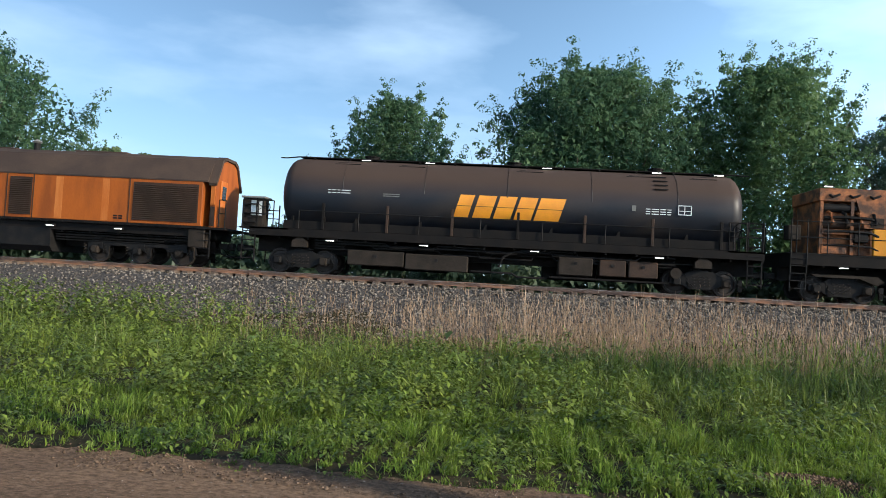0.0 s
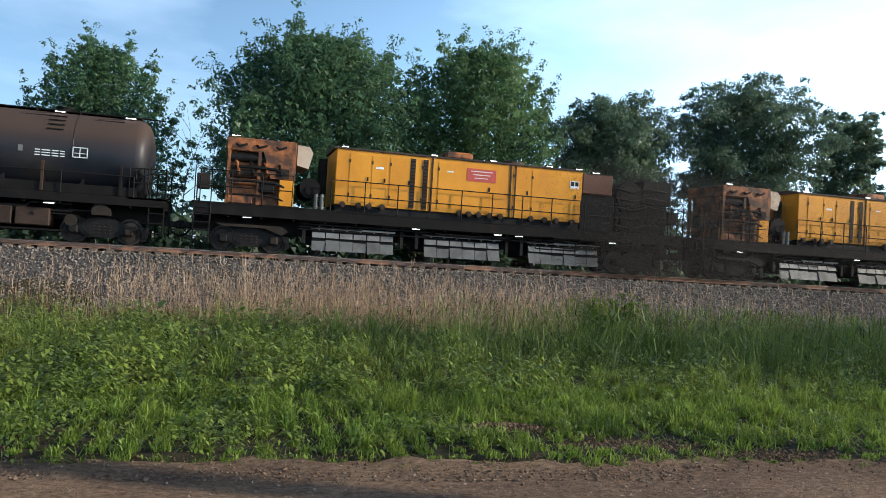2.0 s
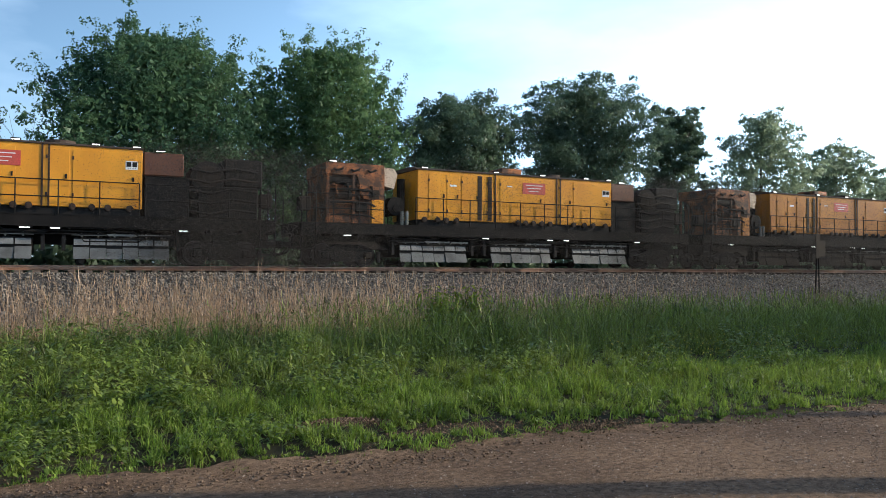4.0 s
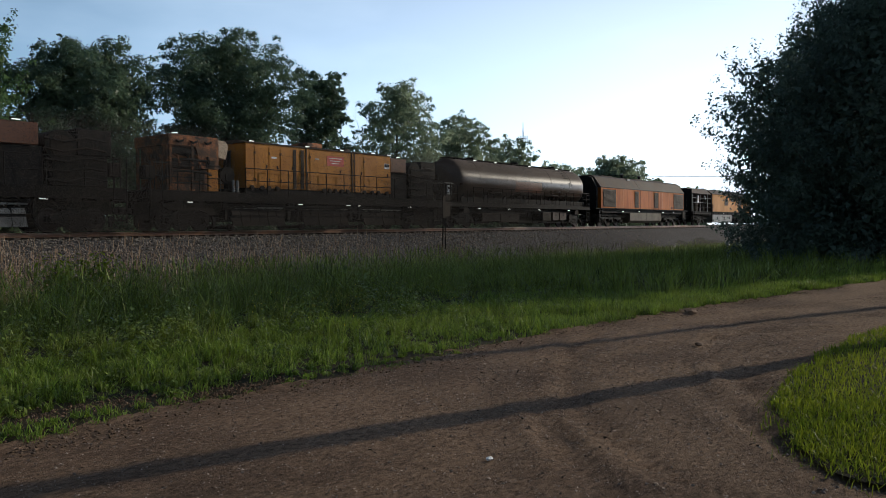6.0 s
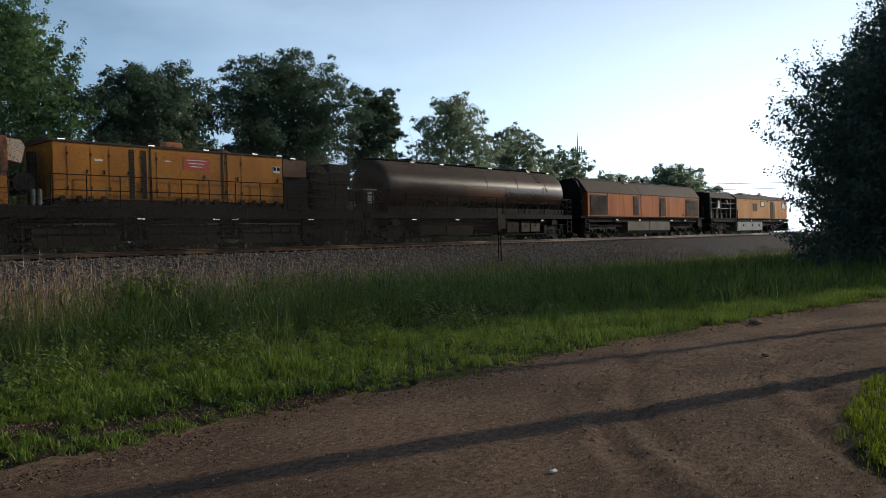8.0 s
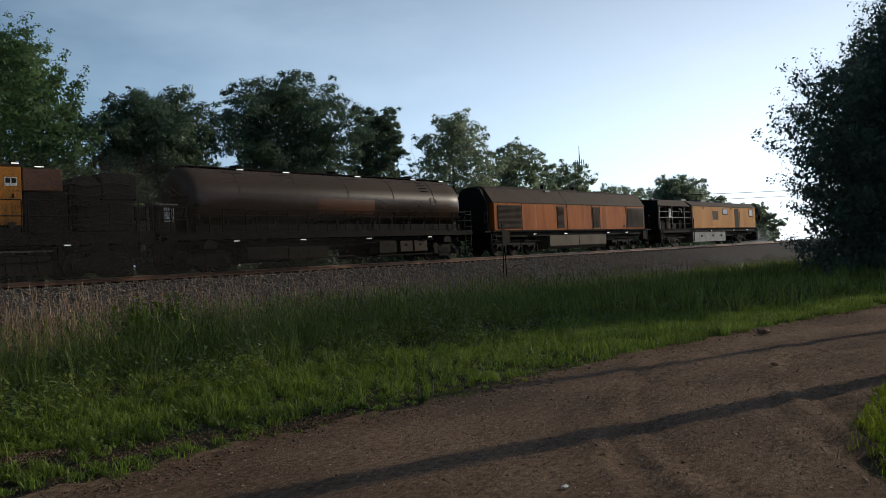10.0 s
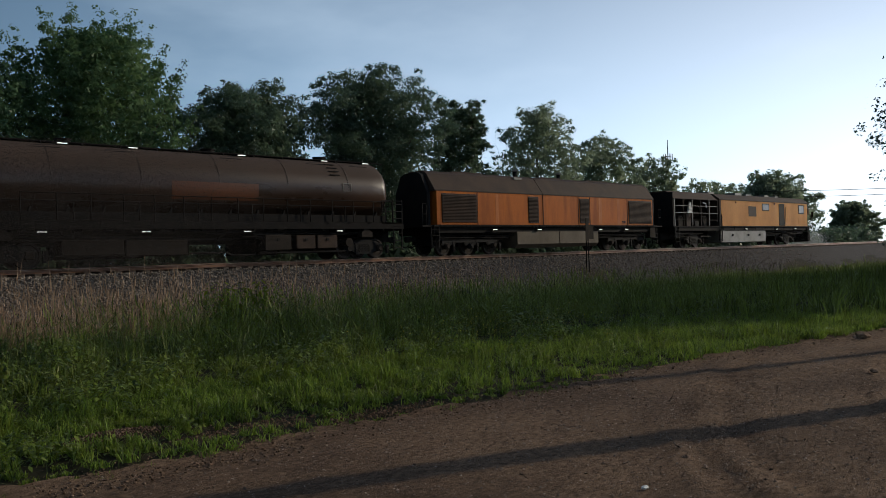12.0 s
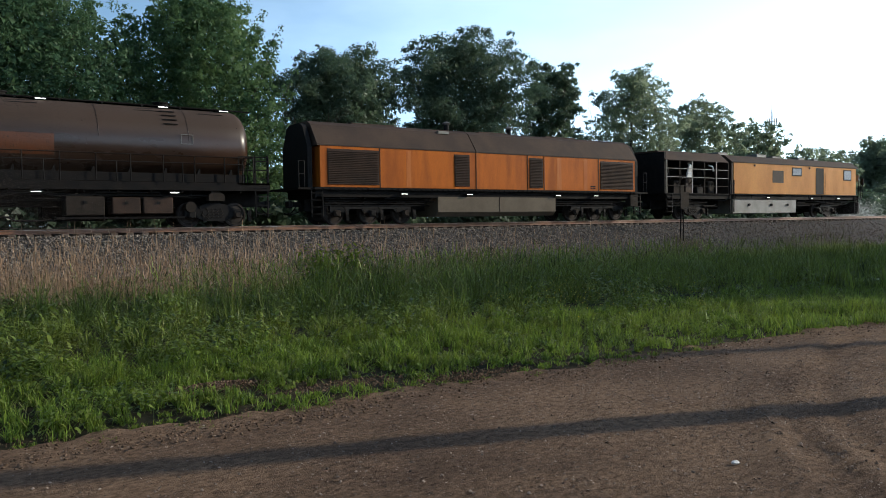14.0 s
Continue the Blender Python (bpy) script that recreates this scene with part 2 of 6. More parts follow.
LEAF_MAPLE = leaf_mat("maple_leaves", (0.036, 0.085, 0.052), (0.125, 0.205, 0.090), 0.5)
LEAF_LIGHT = leaf_mat("light_maple_leaves", (0.058, 0.120, 0.060), (0.18, 0.270, 0.105), 0.55)
LEAF_DARK = leaf_mat("locust_leaves", (0.058, 0.105, 0.075), (0.16, 0.22, 0.125), 0.6, 0.55)
LEAF_OLIVE = leaf_mat("hedgerow_leaves", (0.070, 0.120, 0.055), (0.19, 0.25, 0.10), 0.55)
# paler than real foliage: the haze of distance is put into the leaf colour
LEAF_FAR = leaf_mat("haze_paled_distant_leaves", (0.19, 0.24, 0.17), (0.34, 0.40, 0.26), 0.8, 0.5)
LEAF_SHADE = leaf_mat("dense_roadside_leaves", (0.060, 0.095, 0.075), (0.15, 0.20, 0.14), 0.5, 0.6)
# besides random tone, near-black to bright patches stand in for shaded hollows and lit tufts
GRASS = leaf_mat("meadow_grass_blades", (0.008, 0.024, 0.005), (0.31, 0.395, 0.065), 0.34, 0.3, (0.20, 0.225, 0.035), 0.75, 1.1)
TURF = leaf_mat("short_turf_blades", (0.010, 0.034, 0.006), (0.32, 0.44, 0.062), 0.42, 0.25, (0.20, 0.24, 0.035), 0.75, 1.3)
LAWN = leaf_mat("mown_lawn_blades", (0.08, 0.125, 0.010), (0.27, 0.31, 0.026), 0.5, 0.12, vary=0.6, broad_scale=1.2)
STRAW = leaf_mat("dry_grass_stalks", (0.24, 0.14, 0.08), (0.60, 0.42, 0.26), 0.35, vary=0.6)
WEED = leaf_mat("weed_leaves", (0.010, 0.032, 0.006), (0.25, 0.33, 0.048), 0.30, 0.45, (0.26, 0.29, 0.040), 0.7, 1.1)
PALE = leaf_mat("pale_seeding_stalks", (0.10, 0.13, 0.035), (0.26, 0.27, 0.09), 0.3)
FLOWER = leaf_mat("small_yellow_flowers", (0.55, 0.40, 0.03), (0.75, 0.60, 0.06), 0.3)
SOIL = mat("grassy_soil", (0.026, 0.025, 0.013), (0.060, 0.044, 0.027), 0.95, scale=0.6, fine=12, bump=0.5, spec=0.1)
DIRT = mat("packed_dirt_and_gravel", (0.190, 0.123, 0.077), (0.092, 0.060, 0.041), 0.95, scale=0.7, fine=17, bump=1.0, stretch=(0.8, 1.2, 1), amount=0.8, spec=0.1, contrast=0.9, detail=10, ragged=0.82)
CLOD = mat("loose_earth_clods", (0.13, 0.085, 0.055), (0.19, 0.13, 0.088), 0.95, scale=5, fine=40, bump=0.6, island=0.35, spec=0.1)
BALLAST = mat("ballast_bed", (0.085, 0.076, 0.07), (0.035, 0.032, 0.03), 0.95, scale=9, fine=22, bump=1.0, spec=0.1, contrast=0.6)
STONE = mat("crushed_ballast_stone", (0.195, 0.165, 0.135), (0.080, 0.065, 0.052), 0.9, scale=6, fine=40, bump=0.4, island=0.6, spec=0.15)
GRAVEL = mat("dirty_road_gravel", (0.26, 0.20, 0.155), (0.12, 0.088, 0.068), 0.9, scale=6, fine=60, bump=0.3, island=0.6, spec=0.15)
DUST = mat("grinding_dust_flakes", (0.034, 0.026, 0.020), (0.044, 0.033, 0.026), 0.95, bump=0)
PAPER = mat("crumpled_white_paper", (0.75, 0.74, 0.70), (0.55, 0.53, 0.5), 0.8, scale=20, bump=0.3)

# ---- building helpers ----


def link(name, bm, material, parent=None, label="", smooth=False):
    me = bpy.data.meshes.new(name)
    bm.normal_update()
    bm.to_mesh(me)
    bm.free()
    me.materials.append(material)
    if smooth:
        me.polygons.foreach_set("use_smooth", [True] * len(me.polygons))
    ob = new(name, me)
    ob.parent = parent
    if label:
        ob["label"] = label
    return ob


def part(name, bm, material, parent, label="", smooth=False):
    return link(name, bm, material, parent, label, smooth)


def box(bm, x0, x1, y0, y1, z0, z1, chamfer=0.0):
    """A box, its long edges chamfered when asked."""
    vs = [bm.verts.new(p) for p in ((x0, y0, z0), (x1, y0, z0), (x1, y1, z0), (x0, y1, z0), (x0, y0, z1), (x1, y0, z1), (x1, y1, z1), (x0, y1, z1))]
    fs = [bm.faces.new([vs[i] for i in q]) for q in ((3, 2, 1, 0), (4, 5, 6, 7), (0, 1, 5, 4), (1, 2, 6, 5), (2, 3, 7, 6), (3, 0, 4, 7))]
    if chamfer:
        es = {e for f in fs for e in f.edges}
        bmesh.ops.bevel(bm, geom=list(es), offset=chamfer, segments=1, affect="EDGES")
    return bm


def prism(bm, poly, x0, x1):
    """A profile in (y, z), drawn along x from x0 to x1."""
    a = [bm.verts.new((x0, y, z)) for y, z in poly]
    b = [bm.verts.new((x1, y, z)) for y, z in poly]
    k = len(poly)
    bm.faces.new(a[::-1])
    bm.faces.new(b)
    for i in range(k):
        bm.faces.new((a[i], a[(i + 1) % k], b[(i + 1) % k], b[i]))
    return bm


def side(bm, poly, y0, y1):
    """A profile in (x, z), drawn along y."""
    a = [bm.verts.new((x, y0, z)) for x, z in poly]
    b = [bm.verts.new((x, y1, z)) for x, z in poly]
    k = len(poly)
    bm.faces.new(a)
    bm.faces.new(b[::-1])
    for i in range(k):
        bm.faces.new((a[(i + 1) % k], a[i], b[i], b[(i + 1) % k]))
    return bm


def tube(bm, points, radii, seg=6):
    """A round bar through the points, tapering by the radii."""
    pts = [Vector(p) for p in points]
    if not hasattr(radii, "__len__"):
        radii = [radii] * len(pts)
    rings = []
    for i, p in enumerate(pts):
        d = (pts[min(i + 1, len(pts) - 1)] - pts[max(i - 1, 0)]).normalized()
        u = d.orthogonal().normalized() if abs(d.z) < 0.9 else Vector((1, 0, 0)).cross(d).normalized()
        w = d.cross(u)
        rings.append([bm.verts.new(p + (u * math.cos(2 * math.pi * k / seg) + w * math.sin(2 * math.pi * k / seg)) * radii[i]) for k in range(seg)])
    for a, b in zip(rings, rings[1:]):
        for k in range(seg):
            bm.faces.new((a[k], a[(k + 1) % seg], b[(k + 1) % seg], b[k]))
    bm.faces.new(rings[0][::-1])
    bm.faces.new(rings[-1])
    return bm


def B():
    return bmesh.new()


def raw(name, verts, faces_flat, sizes, material, kind="", label="", category="", parent=None, smooth=False):
    """A large mesh straight from arrays."""
    me = bpy.data.meshes.new(name)
    verts = np.asarray(verts, np.float32)
    sizes = np.asarray(sizes, np.int32)
    flat = np.asarray(faces_flat, np.int32)
    me.vertices.add(len(verts))
    me.vertices.foreach_set("co", verts.ravel())
    me.loops.add(len(flat))
    me.loops.foreach_set("vertex_index", flat)
    me.polygons.add(len(sizes))
    me.polygons.foreach_set("loop_start", np.concatenate(([0], np.cumsum(sizes)[:-1])).astype(np.int32))
    me.polygons.foreach_set("loop_total", sizes)
    if smooth:
        me.polygons.foreach_set("use_smooth", np.ones(len(sizes), bool))
    me.update(calc_edges=True)
    me.materials.append(material)
    ob = new(name, me)
    ob.parent = parent
    return tagged(ob, label, category, "", kind)


def sheet(name, xs, ys, height, material, label="", category="", kind="structure"):
    """A sheet over the lines xs and ys (ys may depend on x), lifted by height(x, y)."""
    X = np.repeat(np.asarray(xs, float)[:, None], len(ys(0.0)) if callable(ys) else len(ys), 1)
    Y = np.array([ys(x) for x in xs]) if callable(ys) else np.repeat(np.asarray(ys, float)[None, :], len(xs), 0)
    Z = height(X, Y)
    nx, ny = X.shape
    i = np.arange(nx * ny).reshape(nx, ny)
    q = np.stack([i[:-1, :-1], i[1:, :-1], i[1:, 1:], i[:-1, 1:]], -1).reshape(-1, 4)
    return raw(name, np.stack([X, Y, Z], -1).reshape(-1, 3), q.ravel(), np.full(len(q), 4), material, kind, label, category, smooth=True)


rng = np.random.default_rng(7)


def waves(x, y, scale, seed, octaves=4):
    """Smooth uneven relief from a few crossing waves, about -1 to 1."""
    r = np.random.default_rng(seed)
    out = np.zeros(np.broadcast(x, y).shape)
    amp = 1.0
    for o in range(octaves):
        for k in range(3):
            a, ph = r.uniform(0, 2 * np.pi, 2)
            f = 2 * np.pi / scale * 2 ** o * r.uniform(0.7, 1.3)
            out = out + amp * np.sin(f * (np.cos(a) * x + np.sin(a) * y) + ph)
        amp *= 0.55
    return out / 4.0


# ---- ground ----
EDGE_X = [-60, -12, -4.25, -1.4, 1.3, 3.5, 5.2, 7.2, 9.7, 13.5, 17.5, 23, 30, 45, 70]
EDGE_Y = [7.8, 6.5, 6.07, 5.92, 5.68, 5.56, 5.48, 5.4, 5.2, 4.75, 4.0, 2.9, 0.8, -5, -16]
LAWN_X = [4.85, 4.9, 5.05, 5.5, 6.7, 8.2, 11, 12.3, 18, 25, 35, 50, 70]
LAWN_Y = [-9, 0.6, 0.9, 1.26, 1.65, 1.85, 1.8, 1.54, 0.2, -2.2, -6.5, -14, -26]


def road_edge(x):
    return np.interp(x, EDGE_X, EDGE_Y)


def lawn_edge(x):
    return np.where(np.asarray(x) < 4.85, -30.0, np.interp(x, LAWN_X, LAWN_Y))


def profile(x, y):
    """The lie of the land: flat road, verge, shallow ditch, ballast bank, flat fields."""
    z = np.interp(y, [-1e5, 9.0, 13.0, 17.0, 23.0, 24.4, 27.7, 32.3, 35.6, 40.0, 1e5], [0.0, 0.0, -0.12, -0.42, -0.52, -0.45, 1.0, 1.0, -0.35, -0.2, -0.2])
    s = np.clip((y - road_edge(x) + 0.25) / 0.4, 0, 1)
    z = np.where(y < 20, z * s - 0.10 * (1 - s), z)
    verge = ((y > road_edge(x)) & (y < 24)) * 1.0
    return z + verge * 0.05 * waves(x, y, 2.6, 3)


far = lambda a, b, n: np.sign(b) * np.geomspace(abs(a), abs(b), n)
gx = np.concatenate([far(60, -4000, 24)[::-1], np.arange(-59, 110, 0.9), far(111, 4000, 24)])
gy = np.concatenate([far(12, -4000, 20)[::-1], np.arange(-11, 4.5, 1.2), np.arange(4.5, 24.2, 0.25), [24.4, 25, 26, 27, 27.7, 29, 31, 32.3, 33.5, 34.6, 35.6, 37, 40], far(42, 4000, 24)])
sheet("ground", gx, gy, profile, SOIL, "grassy earth verge, ditch and level fields")


def road_rows(x):
    lo, hi = -9.0 if x < 16 else -9.0 - (x - 16), float(road_edge(x)) + 0.10 + 0.05 * math.sin(2.1 * x) + 0.03 * math.sin(5.3 * x + 1) + 0.02 * math.sin(13 * x)
    return lo + (hi - lo) * np.linspace(0, 1, 120) ** 0.75


def road_height(x, y):
    ruts = 0.006 * np.sin(3.4 * (y - road_edge(x)) + 0.6) * (x > -50)
    h = 0.006 * waves(x, y, 1.3, 5) + 0.007 * waves(x, y, 0.47, 9, 1) + 0.0022 * np.random.default_rng(4).normal(size=np.broadcast(x, y).shape) + ruts
    # tyre tracks swinging out of the drive on to the road
    for ox, oy, rad in ((9.4, -1.6, 4.3), (9.4, -1.6, 5.9), (10.2, -3.4, 6.6), (10.2, -3.4, 8.1), (9.0, -0.9, 3.3), (8.2, -2.4, 4.6), (8.2, -2.4, 6.1), (12.5, -6.0, 9.6), (12.5, -6.0, 11.2)):
        q = np.hypot(x - ox, y - oy)
        along = np.arctan2(y - oy, x - ox) * rad
        on = np.exp(-((q - rad) / 0.13) ** 2) * (x < ox + 5)
        h = h - on * (0.014 + 0.009 * np.sin(2 * np.pi * along / 0.24)) + 0.013 * np.exp(-((q - rad - 0.22) / 0.09) ** 2) * (x < ox + 5)
    lip = np.clip((y - road_edge(x) + 0.35) / 0.35, 0, 1)
    return h + lip * (0.035 * (1 + waves(x, y, 0.5, 12)) - 0.03)


sheet("road", np.concatenate([np.arange(-60, -9, 0.8), np.arange(-9, 20, 0.085), np.arange(20, 60, 0.6)]), road_rows, road_height, DIRT, "packed brown dirt and gravel road with wheel ruts")


def lawn_rows(x):
    return np.linspace(-40, float(lawn_edge(max(x, 4.86))) + 0.03 * math.sin(9 * x) + 0.02 * math.sin(23 * x), 40)


sheet("lawn_ground", np.concatenate([np.arange(4.96, 14, 0.06), np.arange(14, 70, 0.5)]), lawn_rows, lambda x, y: 0.012 + 0.012 * waves(x, y, 0.9, 31), SOIL, "low bank of earth under the mown lawn")


def scatter_stones(name, px, py, pz, size, material, label, parent=None, flat=0.75, sunk=False):
    """Small broken stones, all in one mesh: irregular eight-faced lumps, or five-cornered ones with their bottoms in the ground."""
    n = len(px)
    base = np.array([(1, 0, 0), (-1, 0, 0), (0, 1, 0), (0, -1, 0), (0, 0, 1), (0, 0, -1)], float)
    tri = np.array([(0, 2, 4), (2, 1, 4), (1, 3, 4), (3, 0, 4), (2, 0, 5), (1, 2, 5), (3, 1, 5), (0, 3, 5)])
    if sunk:
        base, tri = base[:5], tri[:4]
    k = len(base)
    v = base[None] * rng.uniform(0.55, 1.3, (n, k, 1)) + rng.normal(0, 0.16, (n, k, 3))
    a = rng.uniform(0, 2 * np.pi, n)
    t = rng.normal(0, 0.5, n)
    ca, sa, ct, st = np.cos(a), np.sin(a), np.cos(t), np.sin(t)
    x, y, z = v[..., 0], v[..., 1], v[..., 2] * flat
    y, z = y * ct[:, None] - z * st[:, None], y * st[:, None] + z * ct[:, None]
    x, y = x * ca[:, None] - y * sa[:, None], x * sa[:, None] + y * ca[:, None]
    v = np.stack([x, y, z], -1) * np.asarray(size)[:, None, None] + np.stack([px, py, pz], -1)[:, None, :]
    f = (tri[None] + k * np.arange(n)[:, None, None]).reshape(-1)
    return raw(name, v.reshape(-1, 3), f, np.full(n * len(tri), 3), material, "stuff", label, "stones", parent)


# the ballast bank
def bank(x, y):
    return np.interp(y, [24.3, 24.6, 27.75, 32.25, 35.4, 35.8], [-0.5, -0.38, 1.105, 1.105, -0.3, -0.45]) + 0.03 * waves(x, y, 1.1, 21) + 0.05 * waves(x, y, 6.0, 22, 2) * (y < 27.5)


sheet("ballast_bank", np.concatenate([np.arange(-140, -25, 2.0), np.arange(-25, 90, 0.3), np.arange(90, 420, 3.0)]), np.concatenate([np.arange(24.3, 28, 0.2), np.arange(28, 36, 0.5), [35.8]]), bank, BALLAST, "sloping bank of grey crushed stone ballast under the track")
nb = 30000
bx = np.concatenate([rng.triangular(-18, 5, 66, nb - 4000), rng.uniform(-34, -8, 4000)])
by = rng.uniform(24.35, 28.2, nb)
scatter_stones("ballast_stones", bx, by, bank(bx, by) + 0.012, rng.uniform(0.030, 0.072, nb), STONE, "loose grey crushed ballast stones")
nr = 34000
rx = rng.triangular(-4, 4, 13, nr)
ry = rng.uniform(0, 1, nr)
lo_ = np.maximum(lawn_edge(rx), -1.0)
ry = lo_ + (road_edge(rx) - lo_) * ry
scatter_stones("road_gravel", rx, ry, road_height(rx, ry) + 0.001, np.minimum(rng.gamma(1.3, 0.0026, nr) + 0.0022, 0.014), GRAVEL, "scattered gravel on the dirt road", sunk=True)
nc = 5200
cx = rng.uniform(-9, 20, nc)
cy = road_edge(cx) + rng.normal(-0.08, 0.20, nc)
scatter_stones("earth_clods", cx, cy, 0.01 + 0.02 * rng.random(nc), np.minimum(rng.gamma(1.3, 0.0038, nc) + 0.002, 0.018), CLOD, "loose earth clods along the road edge")
# a wheel's tread pressed into the soft edge of the road
tx = np.repeat(np.arange(-3.4, 3.2, 0.085), 4)
tx = tx + np.tile([0.0, 0.03, 0.0, 0.03], len(tx) // 4) + rng.normal(0, 0.008, len(tx))
ty = road_edge(tx) - 0.36 + np.tile([0.0, 0.075, 0.15, 0.225], len(tx) // 4)
scatter_stones("tyre_tread", tx, ty, np.full(len(tx), 0.006), rng.uniform(0.014, 0.022, len(tx)), CLOD, "tyre tread pressed into the soft road edge", flat=0.3)
# turned earth in the verge
mx = np.concatenate([rng.normal(2.2, 0.26, 1300), rng.normal(3.2, 0.36, 1300), rng.normal(4.4, 0.4, 900)])
my = np.concatenate([rng.normal(6.75, 0.11, 1300), rng.normal(6.2, 0.13, 1300), rng.normal(5.8, 0.10, 900)])
scatter_stones("turned_earth", mx, my, 0.0 + 0.05 * np.exp(-((mx - 2.2) ** 2 / 0.2 + (my - 6.75) ** 2 / 0.05)) + 0.02 * rng.random(len(mx)), np.minimum(rng.gamma(1.3, 0.0042, len(mx)) + 0.003, 0.022), CLOD, "patch of turned brown earth in the grass verge")

# ---- track ----
TRACK_Y, RAIL_Z, PACE = 30.0, 1.386, 5.62
track = tagged(new("railway_track"), "single railway track of rusty steel rails on timber ties", "railway track", "", "structure")
for s in (-1, 1):
    y = TRACK_Y + s * 0.755
    rail = part("rail", prism(B(), [(y + a, RAIL_Z + b) for a, b in ((-0.07, -0.17), (0.07, -0.17), (0.07, -0.155), (0.012, -0.135), (0.012, -0.045), (0.036, -0.035), (0.036, -0.004), (-0.036, -0.004), (-0.036, -0.035), (-0.012, -0.045), (-0.012, -0.135), (-0.07, -0.155))], -150, 420), RUST, track)
    part("running_surface", prism(B(), [(y - 0.039, RAIL_Z - 0.036), (y + 0.039, RAIL_Z - 0.036), (y + 0.039, RAIL_Z - 0.026), (y + 0.016, RAIL_Z), (y - 0.016, RAIL_Z), (y - 0.039, RAIL_Z - 0.026)], -150, 420), SHINE, rail)
tie = part("tie", box(B(), -0.115, 0.115, TRACK_Y - 1.3, TRACK_Y + 1.3, RAIL_Z - 0.36, RAIL_Z - 0.173, 0.012), WOOD, track)
tie.location.x = -20.0
for k in range(1, 200):
    o = new("tie", tie.data)
    o.parent = track
    o.location.x = -20.0 + 0.53 * k

# ---- the rail grinding train: x along the car, y across (the roadside is -), z from the rail head ----
MOVERS, WHEELS = [], []
CONSIST = "cars of the rail grinding train"


def car(name, label, start, category="rail car"):
    """A car's root, standing at the rail head, with its place at the clip's first moment."""
    root = tagged(new(name), label, category, CONSIST)
    root.location = (start, TRACK_Y, RAIL_Z)
    MOVERS.append((root, start))
    return root


def wheelset(parent, x, r=0.46):
    bm = B()
    for s in (-1, 1):
        y = s * 0.755
        prof = [(0.0, r * 0.30), (0.09, r * 0.30), (0.05, r * 0.42), (0.035, r * 0.78), (0.065, r * 0.84), (0.065, r * 0.985), (0.045, r)]
        rings = []
        for dy, rad in prof + [(-0.045, r), (-0.07, r * 1.055), (-0.075, r * 0.8), (-0.03, r * 0.7), (-0.04, r * 0.3)]:
            rings.append([bm.verts.new((rad * math.cos(a), y + s * dy, rad * math.sin(a))) for a in (2 * math.pi * k / 20 for k in range(20))])
        for a, b in zip(rings, rings[1:]):
            for k in range(20):
                bm.faces.new((a[k], a[(k + 1) % 20], b[(k + 1) % 20], b[k]))
        bm.faces.new(rings[0])
        bm.faces.new(rings[-1])
    tube(bm, [(0, -0.95, 0), (0, 0.95, 0)], 0.085, 10)
    ob = part("wheelset", bm, WHEEL, parent)
    ob.location = (x, 0, r)
    WHEELS.append((ob, x, r))
    return ob


def truck(parent, x, axles=2, pitch=1.78, r=0.46, material=BLACK):
    """A bogie: cast side frames, springs, bearing boxes and wheelsets."""
    half = pitch * (axles - 1) / 2
    for s in (-1, 1):
        y0, y1 = (s * 0.93, s * 1.12) if s > 0 else (-1.12, -0.93)
        bm = B()
        if axles == 2:
            side(bm, [(x - half - 0.24, 0.40), (x - half + 0.20, 0.36), (x - 0.42, 0.22), (x + 0.42, 0.22), (x + half - 0.20, 0.36), (x + half + 0.24, 0.40), (x + half + 0.24, 0.62), (x + half - 0.25, 0.74), (x + 0.4, 0.86), (x - 0.4, 0.86), (x - half + 0.25, 0.74), (x - half - 0.24, 0.62)], y0, y1)
        else:
            side(bm, [(x - half - 0.3, 0.52), (x - half + 0.5, 0.52), (x - half + 0.6, 0.66), (x - 0.5, 0.66), (x - 0.4, 0.5), (x + 0.4, 0.5), (x + 0.5, 0.66), (x + half - 0.6, 0.66), (x + half - 0.5, 0.52), (x + half + 0.3, 0.52), (x + half + 0.3, 0.80), (x - half - 0.3, 0.80)], y0, y1)
        frame_ = part("side_frame", bm, material, parent)
        for k in range(4 if axles == 2 else 2 * axles):
            bm = B()
            sx = x - 0.27 + 0.18 * k if axles == 2 else x - half - 0.42 + (half * 2 + 0.84) * k / (2 * axles - 1)
            pts = [(sx + 0.055 * math.cos(a), (y0 + y1) / 2 + s * 0.10 + 0.055 * math.sin(a), 0.28 + 0.035 * a / 2) for a in np.arange(0, 24, 1.0)]
            tube(bm, pts, 0.016, 4)
            part("spring", bm, DUSTY, parent)
        for k in range(axles):
            bx_ = x - half + pitch * k
            b2 = box(B(), bx_ - 0.16, bx_ + 0.16, min(s * 1.0, s * 1.22), max(s * 1.0, s * 1.22), 0.32, 0.62, 0.05)
            tube(b2, [(bx_, s * 1.2, r), (bx_, s * 1.27, r)], 0.11, 10)
            part("bearing_box", b2, DUSTY if (k + axles) % 2 else material, parent)
        for k in range(axles):
            bm = B()
            ex = x - half + pitch * k
            tube(bm, [(ex + 0.3, s * 1.2, 0.75), (ex + 0.38, s * 1.2, 0.45), (ex + 0.62, s * 1.2, 0.30)], 0.03, 5)
            box(bm, ex + 0.42, ex + 0.56, s * 1.1 - 0.05, s * 1.1 + 0.05, 0.2, 0.62)
            part("brake_rigging", bm, material, parent)
    part("bolster", box(B(), x - 0.3, x + 0.3, -0.95, 0.95, 0.45, 0.95, 0.03), material, parent)
    for k in range(axles):
        wheelset(parent, x - half + pitch * k, r)


